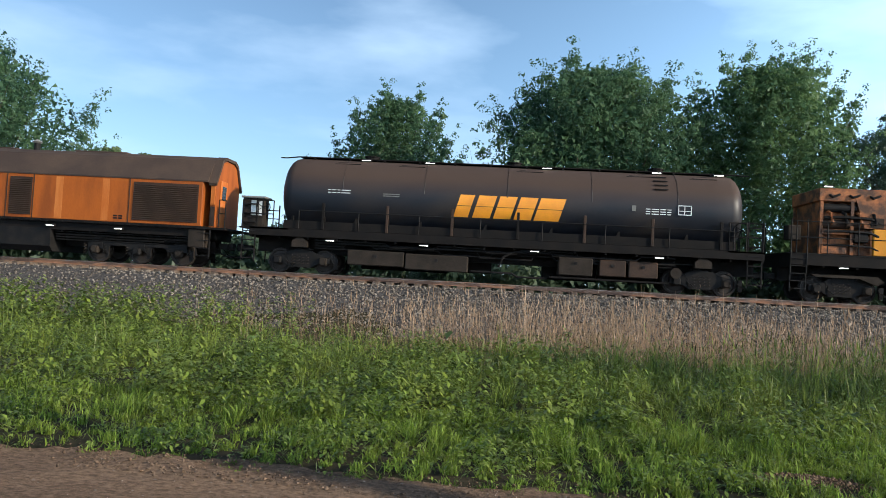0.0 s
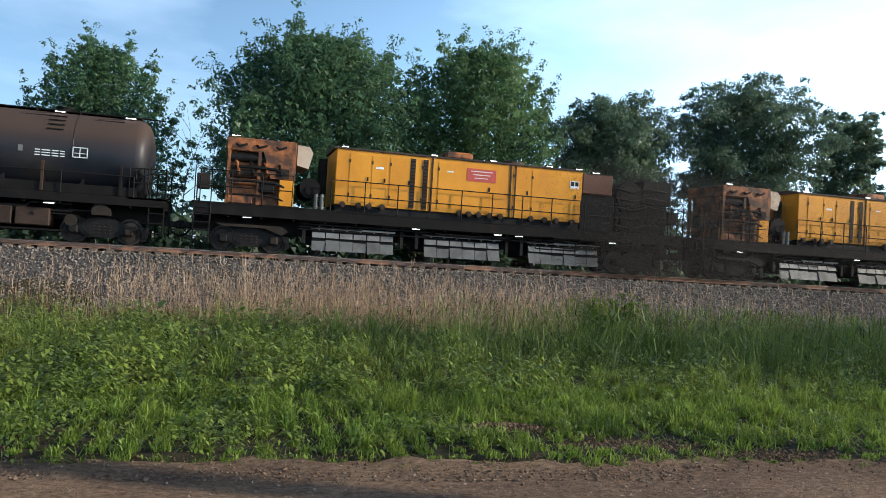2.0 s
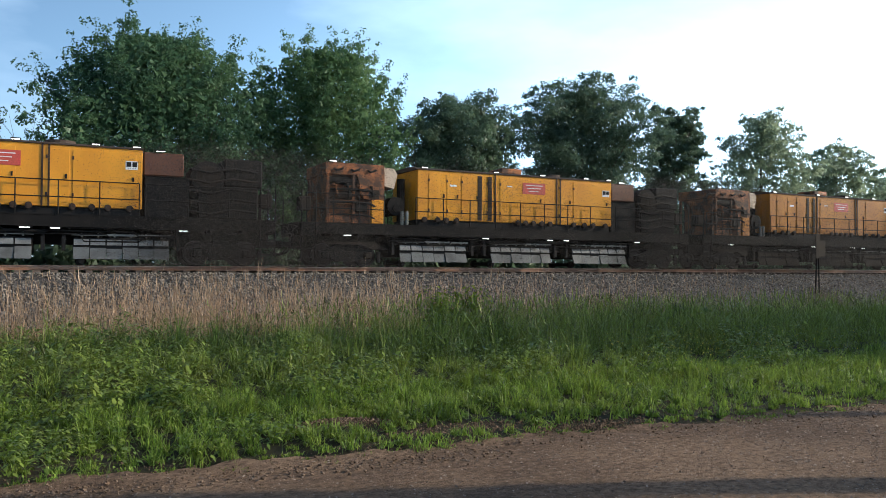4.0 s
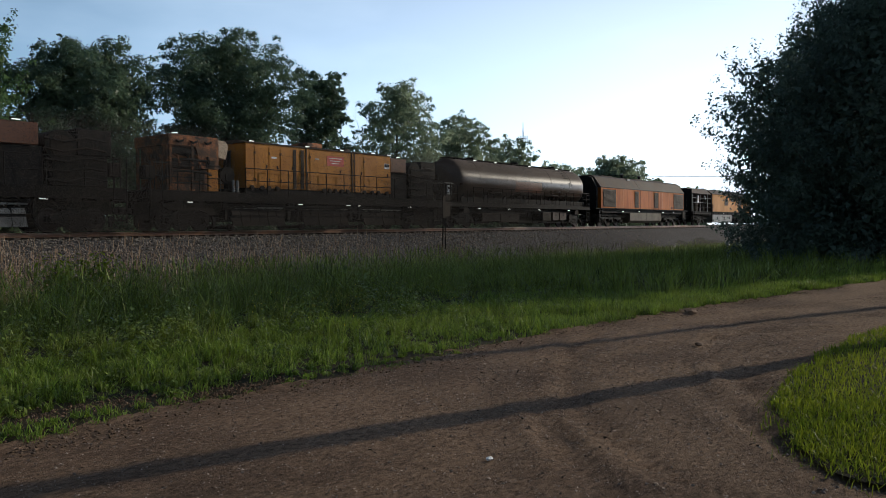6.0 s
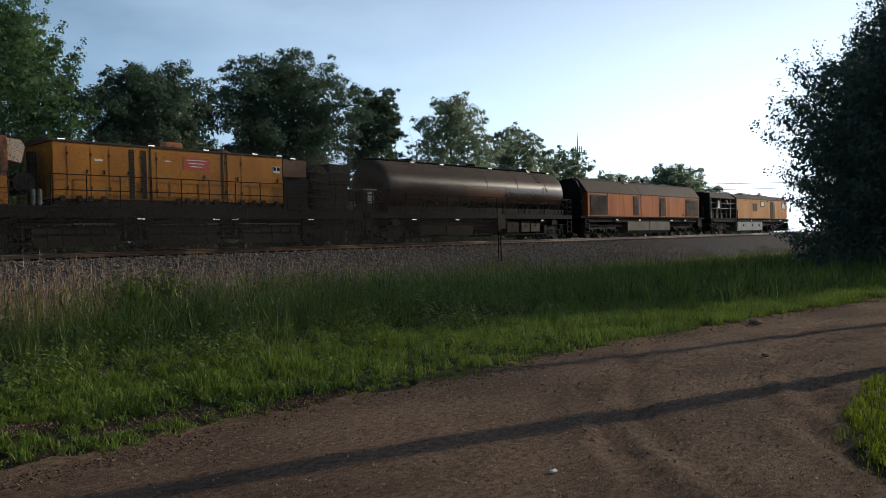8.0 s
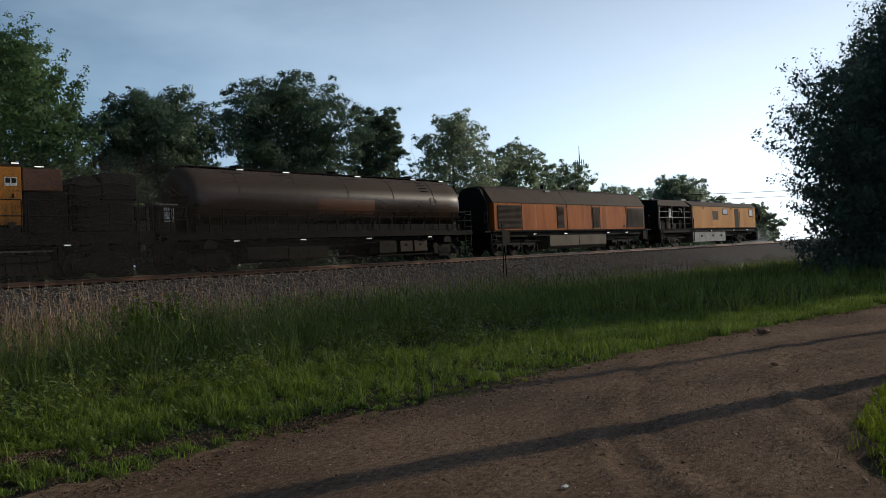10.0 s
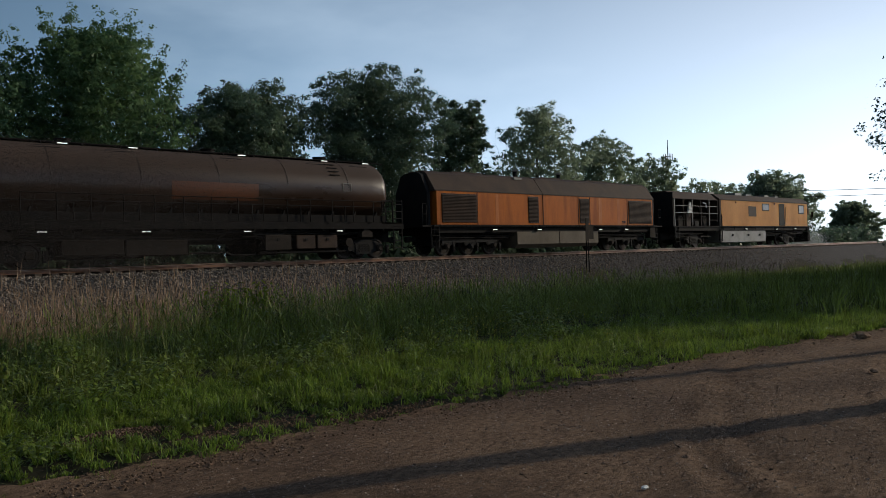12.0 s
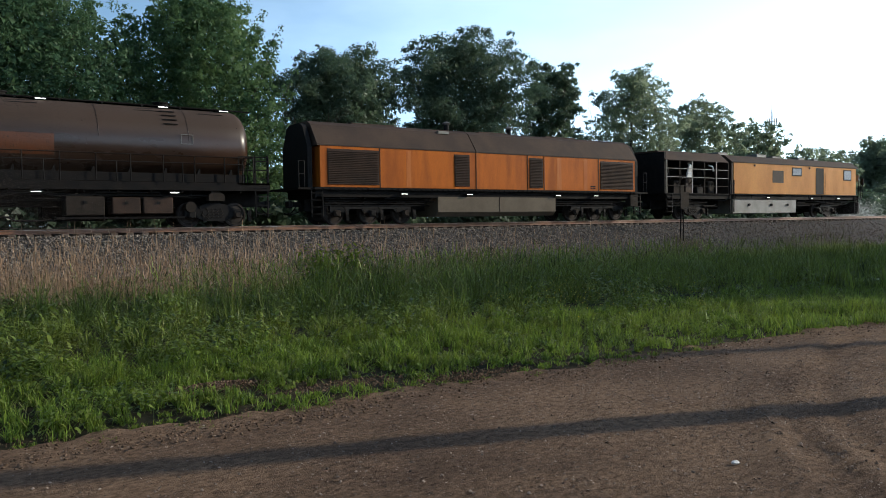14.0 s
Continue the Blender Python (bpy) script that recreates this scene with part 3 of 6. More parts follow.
def coupler(parent, x, way):
    bm = box(B(), min(x, x + way * 0.55), max(x, x + way * 0.55), -0.09, 0.09, 0.76, 0.98, 0.02)
    box(bm, min(x + way * 0.4, x + way * 0.62), max(x + way * 0.4, x + way * 0.62), -0.17, 0.17, 0.72, 1.02, 0.04)
    part("coupler", bm, BLACK, parent)
    bm = B()
    for y in (-0.35, 0.3):
        tube(bm, [(x, y, 0.85), (x + way * 0.25, y, 0.55), (x + way * 0.5, y * 0.7, 0.45), (x + way * 0.66, y * 0.6, 0.5)], 0.028, 6)
    part("air_hose", bm, BLACK, parent)


def railing(parent, x0, x1, y, z0, z1, gap=1.3, mids=1, material=BLACK, r=0.019):
    n = max(1, round((x1 - x0) / gap))
    for k in range(n + 1):
        x = x0 + (x1 - x0) * k / n
        part("railing_post", tube(B(), [(x, y, z0), (x, y, z1)], r * 1.15, 6), material, parent)
    for k in range(mids + 1):
        z = z1 - (z1 - z0) * k / (mids + 1)
        part("handrail", tube(B(), [(x0, y, z), (x1, y, z)], r, 6), material, parent)


def ladder(parent, x, y, z0, z1, width=0.42, rungs=5, material=BLACK):
    bm = B()
    for s in (-1, 1):
        box(bm, x + s * width / 2 - 0.02, x + s * width / 2 + 0.02, y - 0.03, y + 0.03, z0, z1)
    for k in range(rungs):
        z = z0 + (z1 - z0) * (k + 0.3) / rungs
        box(bm, x - width / 2, x + width / 2, y - 0.07, y + 0.07, z, z + 0.03)
    part("ladder", bm, material, parent)


def lamp(parent, x, y, z, length=0.34):
    length *= 0.72
    h = part("work_lamp", box(B(), x - length / 2 - 0.03, x + length / 2 + 0.03, y - 0.02, y + 0.07, z - 0.02, z + 0.06), BLACK, parent)
    part("lens", box(B(), x - length / 2, x + length / 2, y - 0.05, y - 0.02, z - 0.008, z + 0.016), LED, h, "lit white lens")


def bars(parent, x0, z0, widths, y, high=0.055, gap=0.045, rows=2, material=WHITE, curve=None):
    """Writing too small to read, as plain bars."""
    for r_ in range(rows):
        bm = B()
        x = x0
        for w in widths:
            z = z0 - r_ * (high + gap)
            yy = curve(z) if curve else y
            box(bm, x, x + w, yy - 0.006, yy + 0.004, z - high, z)
            x += w + 0.05
        part("stencil", bm, material, parent)


def underframe(parent, x0, x1, z0, z1, half=1.35, material=FRAME):
    bm = B()
    for s in (-1, 1):
        prism(bm, [(s * half, z0), (s * half, z1), (s * (half - 0.1), z1), (s * (half - 0.1), z1 - 0.04), (s * (half - 0.03), z1 - 0.04), (s * (half - 0.03), z0 + 0.04), (s * (half - 0.1), z0 + 0.04), (s * (half - 0.1), z0)][::s], x0, x1)
    part("side_sill", bm, material, parent)
    bm = box(B(), x0, x1, -half + 0.03, half - 0.03, z1 - 0.06, z1 - 0.005)
    box(bm, x0, x1, -0.3, 0.3, z0 - 0.58, z1 - 0.06)
    n = int((x1 - x0) / 1.1)
    for k in range(n + 1):
        x = x0 + 0.05 + (x1 - x0 - 0.1) * k / n
        box(bm, x - 0.04, x + 0.04, -half + 0.05, half - 0.05, z0 - 0.08, z1 - 0.06)
    part("underframe", bm, material, parent)


def pipes(parent, x0, x1, seed, y=-1.28, z=1.28, material=BLACK):
    r = random.Random(seed)
    for k in range(4):
        zz = z - 0.10 * k
        pts = [(x0, y + 0.05 * k, zz)]
        x = x0
        while x < x1 - 1.2:
            x += r.uniform(0.9, 2.4)
            d = r.choice((0, 0, 0.12, -0.14))
            pts += [(min(x, x1), y + 0.05 * k, pts[-1][2]), (min(x + 0.15, x1), y + 0.05 * k, max(zz + d, 0.7))]
        part("pipe", tube(B(), pts, r.uniform(0.018, 0.036), 6), material, parent)


def tank_shell(R, half, zc, bulge=0.55, seg=40):
    """A tank with dished ends."""
    bm = B()
    rings = []
    prof = [(-half, 0.0)] + [(-half + bulge * (1 - math.cos(a)), R * math.sin(a) ** 0.55) for a in (0.25, 0.5, 0.75, 1.0, 1.25)] + [(-half + bulge, R)]
    steps = [-half + bulge + (2 * half - 2 * bulge) * k / 24 for k in range(1, 24)]
    prof = prof + [(x, R) for x in steps] + [(-x, r) for x, r in prof[::-1]]
    for x, r in prof[1:-1]:
        rings.append([bm.verts.new((x, r * math.cos(2 * math.pi * k / seg), zc + r * math.sin(2 * math.pi * k / seg))) for k in range(seg)])
    for a, b in zip(rings, rings[1:]):
        for k in range(seg):
            bm.faces.new((a[k], b[k], b[(k + 1) % seg], a[(k + 1) % seg]))
    for ring, x in ((rings[0], prof[0][0]), (rings[-1], prof[-1][0])):
        tip = bm.verts.new((x, 0, zc))
        for k in range(seg):
            q = (tip, ring[k], ring[(k + 1) % seg])
            bm.faces.new(q if x < 0 else q[::-1])
    return bm


def tank_car(label, start, shell, marks, stripe):
    root = car("tank_car", label, start)
    R, zc, half = 1.47, 3.06, 8.68
    face = lambda z: -math.sqrt(max(R * R - (z - zc) ** 2, 0.01))
    part("tank", tank_shell(R, half, zc), shell, root, smooth=True)
    bm = B()
    for k in range(5):
        x = -6.2 + 3.1 * k
        pts = [(x, (R + 0.006) * math.cos(a), zc + (R + 0.006) * math.sin(a)) for a in np.linspace(0.1, math.pi - 0.1, 25)]
        tube(bm, pts, 0.012, 4)
    tagged(part("weld_seams", bm, shell, root), kind="stuff")
    underframe(root, -9.7, 9.3, 1.36, 1.66, 1.5)
    part("end_platform", box(B(), -10.1, -8.2, -1.5, 1.5, 1.60, 1.66), FRAME, root)
    part("end_platform", box(B(), 8.0, 9.3, -1.5, 1.5, 1.60, 1.665), FRAME, root)
    for k in range(14):
        x = -8.1 + 1.22 * k
        for s in (-1, 1):
            bm = side(B(), [(x - 0.30, 1.67), (x + 0.06, 1.67), (x + 0.06, 2.16), (x + 0.01, 2.16), (x - 0.06, 1.98)], s * 1.36 - 0.06, s * 1.36 + 0.06)
            part("saddle_bracket", bm, FRAME, root)
        if k % 2 and marks:
            part("stake", box(B(), x - 0.05, x + 0.05, -1.53, -1.46, 1.67, 2.68, 0.01), LOUVRE if k in (3, 5, 9, 11) else FRAME, root)
    part("guard_plate", box(B(), -8.4, 8.3, -1.46, -1.43, 1.67, 1.98), FRAME, root)
    railing(root, -7.8, 8.2, -1.53, 1.66, 2.36, 2.4, 0)
    # walkway and hatches on top
    bm = box(B(), -8.2, 8.2, -0.42, 0.42, zc + R + 0.015, zc + R + 0.05)
    for k in range(12):
        x = -7.6 + 1.38 * k
        box(bm, x - 0.03, x + 0.03, -0.45, 0.45, zc + R - 0.08, zc + R + 0.02)
    part("roof_walk", bm, FRAME, root)
    for x in (-5.4, 0.2, 5.6):
        bm = tube(B(), [(x, 0, zc + R), (x, 0, zc + R + 0.16)], 0.27, 14)
        tube(bm, [(x, 0, zc + R + 0.16), (x, 0, zc + R + 0.20)], 0.31, 14)
        part("hatch", bm, FRAME, root)
    for x in (-6.1, -3.6, 0.9, 5.0, 7.3):
        bm = B()
        tube(bm, [(x - 0.5, -0.72, zc + 1.27), (x + 0.25, -0.5, zc + 1.38), (x + 0.65, -0.44, zc + 1.42)], 0.02, 5)
        tube(bm, [(x - 0.6, -0.8, zc + 1.22), (x + 0.4, -0.8, zc + 1.24)], 0.02, 5)
        part("lamp_bracket", bm, BLACK, root)
        lamp(root, x + 0.55, -0.5, zc + R - 0.03, 0.46)
    part("antenna_arm", tube(B(), [(-8.2, -0.3, zc + R + 0.05), (-8.75, -0.3, zc + R - 0.02), (-9.0, -0.3, zc + R - 0.02)], 0.025, 6), BLACK, root)
    part("antenna_arm", tube(B(), [(8.1, -0.3, zc + R + 0.05), (9.0, -0.3, zc + R + 0.03)], 0.025, 6), BLACK, root)
    bm = B()
    for k in range(4):
        z = zc + 0.72 + 0.17 * k
        box(bm, 5.35, 5.85, face(z) - 0.06, face(z) + 0.02, z, z + 0.03)
    part("rungs", bm, BLACK, root)
    if marks:
        # company mark, as five slanted blocks with a line through them
        for k, w in enumerate((0.54, 0.66, 0.64, 0.64, 0.92)):
            x0 = -1.98 + (0, 0.70, 1.48, 2.24, 2.98)[k]
            for za, zb in ((2.42, 2.825), (2.845, 3.25)):
                cut = w
                sl = lambda z: 0.30 * (z - 2.42)
                z_ = np.linspace(za, zb, 5)
                bm = B()
                rows_ = [[bm.verts.new((x0 + sl(z) + d, face(z) - 0.006, z)) for d in (0, cut * 0.5, cut)] for z in z_]
                for a, b in zip(rows_, rows_[1:]):
                    for j in range(2):
                        bm.faces.new((a[j], a[j + 1], b[j + 1], b[j]))
                part("painted_mark", bm, LOGO, root, "orange painted block")
        bars(root, -6.75, 3.22, (0.10, 0.16, 0.10, 0.34), 0, 0.032, 0.07, 2, WHITE, lambda z: face(z) - 0.004)
        bars(root, -4.65, 3.15, (0.62,), 0, 0.035, 0.04, 2, GREY, lambda z: face(z) - 0.004)
        bars(root, 5.05, 3.05, (0.16, 0.26, 0.2, 0.14), 0, 0.032, 0.055, 3, WHITE, lambda z: face(z) - 0.004)
        bars(root, 4.55, 3.14, (0.14,), 0, 0.2, 0.02, 1, GREY, lambda z: face(z - 0.1) - 0.02)
        bm = B()
        y = face(3.0) - 0.03
        for x0, x1, z0, z1 in ((6.2, 6.68, 3.19, 3.22), (6.2, 6.68, 2.86, 2.89), (6.2, 6.23, 2.86, 3.22), (6.65, 6.68, 2.86, 3.22), (6.42, 6.445, 2.86, 3.22), (6.2, 6.68, 3.0, 3.02)):
            box(bm, x0, x1, y, y + 0.02, z0, z1)
        part("data_plate", bm, WHITE, root)
    else:
        # dull orange painted panel
        bm = B()
        z_ = np.linspace(2.52, 3.22, 8)
        rows_ = [[bm.verts.new((x, face(z) - 0.006, z)) for x in (-1.95, -0.7, 0.5, 1.7)] for z in z_]
        for a, b in zip(rows_, rows_[1:]):
            for j in range(3):
                bm.faces.new((a[j], a[j + 1], b[j + 1], b[j]))
        part("painted_panel", bm, stripe, root, "faded orange painted panel")
        bm = B()
        y = face(3.2) - 0.02
        for x0, x1, z0, z1 in ((5.9, 6.35, 3.40, 3.42), (5.9, 6.35, 3.06, 3.08), (5.9, 5.92, 3.06, 3.42), (6.33, 6.35, 3.06, 3.42)):
            box(bm, x0, x1, y, y + 0.02, z0, z1)
        part("data_plate", bm, GREY, root)
        railing(root, -7.2, 8.6, -1.58, 1.66, 2.62, 1.15, 0, FRAME)
    # below the frame
    for x0, x1, z0, z1, m in ((-5.9, -3.75, 0.42, 0.98, DUSTY), (-3.7, -1.35, 0.36, 0.95, DUSTY), (2.0, 3.25, 0.46, 1.12, DUSTY), (3.5, 4.45, 0.5, 1.10, LOUVRE), (4.55, 5.6, 0.5, 1.10, LOUVRE)):
        p = part("equipment_box", box(B(), x0, x1, -1.35, -0.5, z0, z1, 0.03), m, root)
        part("latch", box(B(), (x0 + x1) / 2 - 0.06, (x0 + x1) / 2 + 0.06, -1.385, -1.35, z1 - 0.25, z1 - 0.15), BLACK, p)
    for x0, x1, z0 in ((-5.7, -2.3, 0.30), (-2.2, -0.5, 0.38), (1.5, 3.6, 0.28), (3.7, 5.9, 0.33)):
        part("equipment_box", box(B(), x0, x1, 0.5, 1.35, z0, 1.15, 0.03), FRAME, root)
    part("step_board", box(B(), 1.7, 6.0, -1.4, -1.1, 0.34, 0.40), FRAME, root)
    pipes(root, -7.2, 7.0, 3 if marks else 8)
    bm = B()
    tube(bm, [(-0.2, -1.3, 0.62), (-0.05, -1.3, 1.0), (0.3, -1.3, 1.2), (1.6, -1.3, 1.24)], 0.045, 8)
    tube(bm, [(-1.2, -1.25, 0.42), (0.3, -1.25, 0.42), (0.5, -1.25, 0.30), (1.6, -1.25, 0.30)], 0.035, 8)
    part("drain_pipe", bm, BLACK, root)
    part("drum", tube(B(), [(6.25, -1.35, 0.75), (6.25, -0.9, 0.75)], 0.2, 14), DUSTY, root)
    for x in (-6.55, -3.0, 1.1, 5.6):
        lamp(root, x, -1.53, 1.26, 0.42)
    for x in (-7.75, 7.2):
        truck(root, x)
        part("bolster_casting", side(B(), [(x - 0.30, 0.98), (x + 0.30, 0.98), (x + 0.30, 1.2), (x + 0.1, 1.34), (x - 0.1, 1.34), (x - 0.30, 1.2)], -1.42, -1.05), DUSTY, root)
    for x, w in ((-10.0, -1), (9.25, 1)):
        coupler(root, x, w)
        for y in (-1.45, 1.45):
            ladder(root, x - w * 0.28, y, 0.35, 2.75, 0.5, 7)
        railing(root, min(x, x - w * 1.2), max(x, x - w * 1.2), -1.48, 1.66, 2.68, 0.6, 1)
        rim = [(x - w * 0.75 + 0.27 * math.cos(a), -1.38, 2.42 + 0.27 * math.sin(a)) for a in np.linspace(0, 2 * math.pi, 17)]
        bw = part("brake_wheel", tube(B(), rim, 0.02, 6), BLACK, root)
        for a in (0.5, 1.55, 2.6):
            d = Vector((0.27 * math.cos(a), 0, 0.27 * math.sin(a)))
            hub = Vector((x - w * 0.75, -1.38, 2.42))
            part("spoke", tube(B(), [hub - d, hub + d], 0.014, 5), BLACK, bw)
        part("wheel_shaft", tube(B(), [(x - w * 0.75, -1.38, 2.42), (x - w * 0.75, -1.2, 2.42), (x - w * 0.75, -1.2, 1.66)], 0.022, 6), BLACK, root)
    # control cabinet on the rear platform
    c = part("control_cabinet", box(B(), -10.0, -9.25, -1.35, -0.7, 1.66, 2.75, 0.02), DUSTY, root)
    part("control_panel", box(B(), -9.72, -9.3, -1.38, -1.35, 2.1, 2.68), WHITE, c)
    part("cabinet_roof", box(B(), -10.1, -9.15, -1.45, -0.65, 2.75, 2.83, 0.02), GREY, c)
    return root


def louvre(parent, x0, x1, z0, z1, y, pitch=0.075):
    p = part("louvre_panel", box(B(), x0, x1, y - 0.012, y + 0.02, z0, z1), LOUVRE, parent, "dark slatted air intake")
    n = int((z1 - z0) / pitch)
    for k in range(n):
        z = z0 + pitch * (k + 0.2)
        bm = prism(B(), [(y - 0.012, z + 0.05), (y - 0.05, z + 0.01), (y - 0.05, z), (y - 0.012, z + 0.03)], x0 + 0.03, x1 - 0.03)
        part("slat", bm, LOUVRE, p)


def power_car(label, start, tint=ORANGE, fuel=FUEL, visor=True):
    root = car("power_car", label, start, "locomotive")
    L, zs, ze, zt, w = 19.2, 1.56, 3.28, 4.36, 1.45
    part("body", box(B(), 0, L, -w, w, zs, ze, 0.02), tint, root, "weathered orange sheet-metal body")
    prof = [(-w - 0.02, ze), (-w - 0.02, ze + 0.06), (-0.85, zt - 0.16), (-0.55, zt), (0.55, zt), (0.85, zt - 0.16), (w + 0.02, ze + 0.06), (w + 0.02, ze)]
    part("roof", prism(B(), prof[::-1], -0.45 if visor else -0.12, 8.05), ROOF, root, "sooty brown sloping roof")
    part("roof", prism(B(), prof[::-1], 8.10, L + (0.2 if visor else 0.12)), ROOF, root, "sooty brown sloping roof")
    for x, wide in ((0.34, 2.47), (6.82, 0.88), (11.42, 0.91), (16.45, 2.6)):
        louvre(root, x, x + wide, zs + 0.12, ze - 0.12, -w)
    for x in (8.08, 11.3, 12.4, 2.85, 16.3):
        part("body_seam", box(B(), x - 0.015, x + 0.015, -w - 0.02, -w, zs, ze), LOUVRE, root)
    for x, d in ((4.2, 0.25), (13.3, 0.3), (15.2, 0.28)):
        part("bleached_streak", box(B(), x, x + d, -w - 0.004, -w, zs + 0.05, ze - 0.05), STREAK, root, "sun-bleached streak of paint")
    bars(root, 15.7, zs + 0.28, (0.16, 0.16), -w - 0.005, 0.06, 0.03, 2, BLACK)
    part("walkway", box(B(), -0.3, L + 0.3, -1.56, 1.56, zs - 0.1, zs), FRAME, root)
    bm = B()
    for k in range(64):
        x = 0.1 + 0.3 * k
        box(bm, x, x + 0.15, -1.59, -1.56, zs - 0.09, zs - 0.02)
    tagged(part("sill_rivets", bm, FRAME, root), kind="stuff")
    underframe(root, -0.2, L + 0.2, 1.16, 1.45, 1.4)
    f = part("fuel_tank", prism(B(), [(-1.42, 0.5), (-1.42, 1.2), (1.42, 1.2), (1.42, 0.5), (1.2, 0.3), (-1.2, 0.3)], 5.9, 13.2), fuel, root, "dull grimy fuel tank")
    part("tank_strap", box(B(), 9.5, 9.53, -1.435, 1.435, 0.5, 1.21), DUSTY, f)
    for x in (2.6, 16.6):
        truck(root, x, 3, 1.7, 0.5)
    for x in (-0.25, L + 0.25):
        s = -1 if x < 0 else 1
        coupler(root, x, s)
        ladder(root, x - s * 0.1, -1.45, 0.35, 1.5, 0.5, 4)
        hood = [(-1.25, zs), (1.25, zs), (1.25, ze - 0.05), (0.8, zt - 0.24), (0.5, zt - 0.1), (-0.5, zt - 0.1), (-0.8, zt - 0.24), (-1.25, ze - 0.05)]
        part("end_hood", prism(B(), hood, min(x, x + s * 0.2), max(x, x + s * 0.2)), tint if visor and x > 0 else BLACK, root, "narrow end vestibule")
        railing(root, min(x + s * 0.45, x + s * 0.7), max(x + s * 0.45, x + s * 0.7), -1.45, zs, zs + 1.05, 0.3, 1)
        part("end_platform", box(B(), min(x, x + s * 0.75), max(x, x + s * 0.75), -1.5, 1.5, zs - 0.1, zs - 0.02), FRAME, root)
    if visor:
        part("roof_visor", prism(B(), [(-1.35, ze - 0.12), (-1.4, ze - 0.02), (-0.85, zt - 0.12), (-0.5, zt + 0.02), (0.5, zt + 0.02), (0.85, zt - 0.12), (1.4, ze - 0.02), (1.35, ze - 0.12), (0.8, zt - 0.26), (0.46, zt - 0.1), (-0.46, zt - 0.1), (-0.8, zt - 0.26)][::-1], L + 0.2, L + 0.52), ROOF, root)
        part("side_door", box(B(), L + 0.26, L + 0.44, -1.29, -1.25, zs + 0.85, ze - 0.1, 0.01), STREAK, root, "bleached orange door")
        part("side_window", box(B(), L + 0.26, L + 0.44, -1.28, -1.25, zs + 0.05, zs + 0.8), LOUVRE, root)
        e = part("end_door", box(B(), L + 0.45, L + 0.49, -0.85, -0.15, zs + 0.02, zs + 1.85, 0.01), STREAK, root, "bleached orange end door")
        part("door_window", box(B(), L + 0.485, L + 0.50, -0.7, -0.3, zs + 1.1, zs + 1.65), GLASS, e)
    part("step_box", box(B(), L - 0.45, L + 0.2, -1.5, -1.1, 0.75, 1.45, 0.03), DUSTY, root)
    for x in (7.5, 11.4):
        st = part("exhaust_stack", tube(B(), [(x, 0.1, zt - 0.05), (x, 0.1, zt + 0.36)], 0.12, 12), BLACK, root)
        part("rain_cap", tube(B(), [(x, 0.1, zt + 0.36), (x, 0.1, zt + 0.42), (x, 0.1, zt + 0.52)], [0.14, 0.21, 0.05], 12), GREY, st)
    for x0, x1 in ((2.0, 4.2), (9.0, 10.9), (13.4, 15.6)):
        part("roof_hatch", box(B(), x0, x1, -0.5, 0.5, zt - 0.01, zt + 0.07, 0.02), ROOF, root)
    part("roof_vent", box(B(), 6.3, 6.9, -0.95, -0.75, zt - 0.22, zt - 0.1), GREY, root)
    for x in (4.0, 7.6, 13.25, 16.0):
        lamp(root, x, -1.55, 1.30, 0.42)
    pipes(root, 0.3, 5.8, 12, z=1.1)
    pipes(root, 13.3, 18.8, 13, z=1.1)
    return root


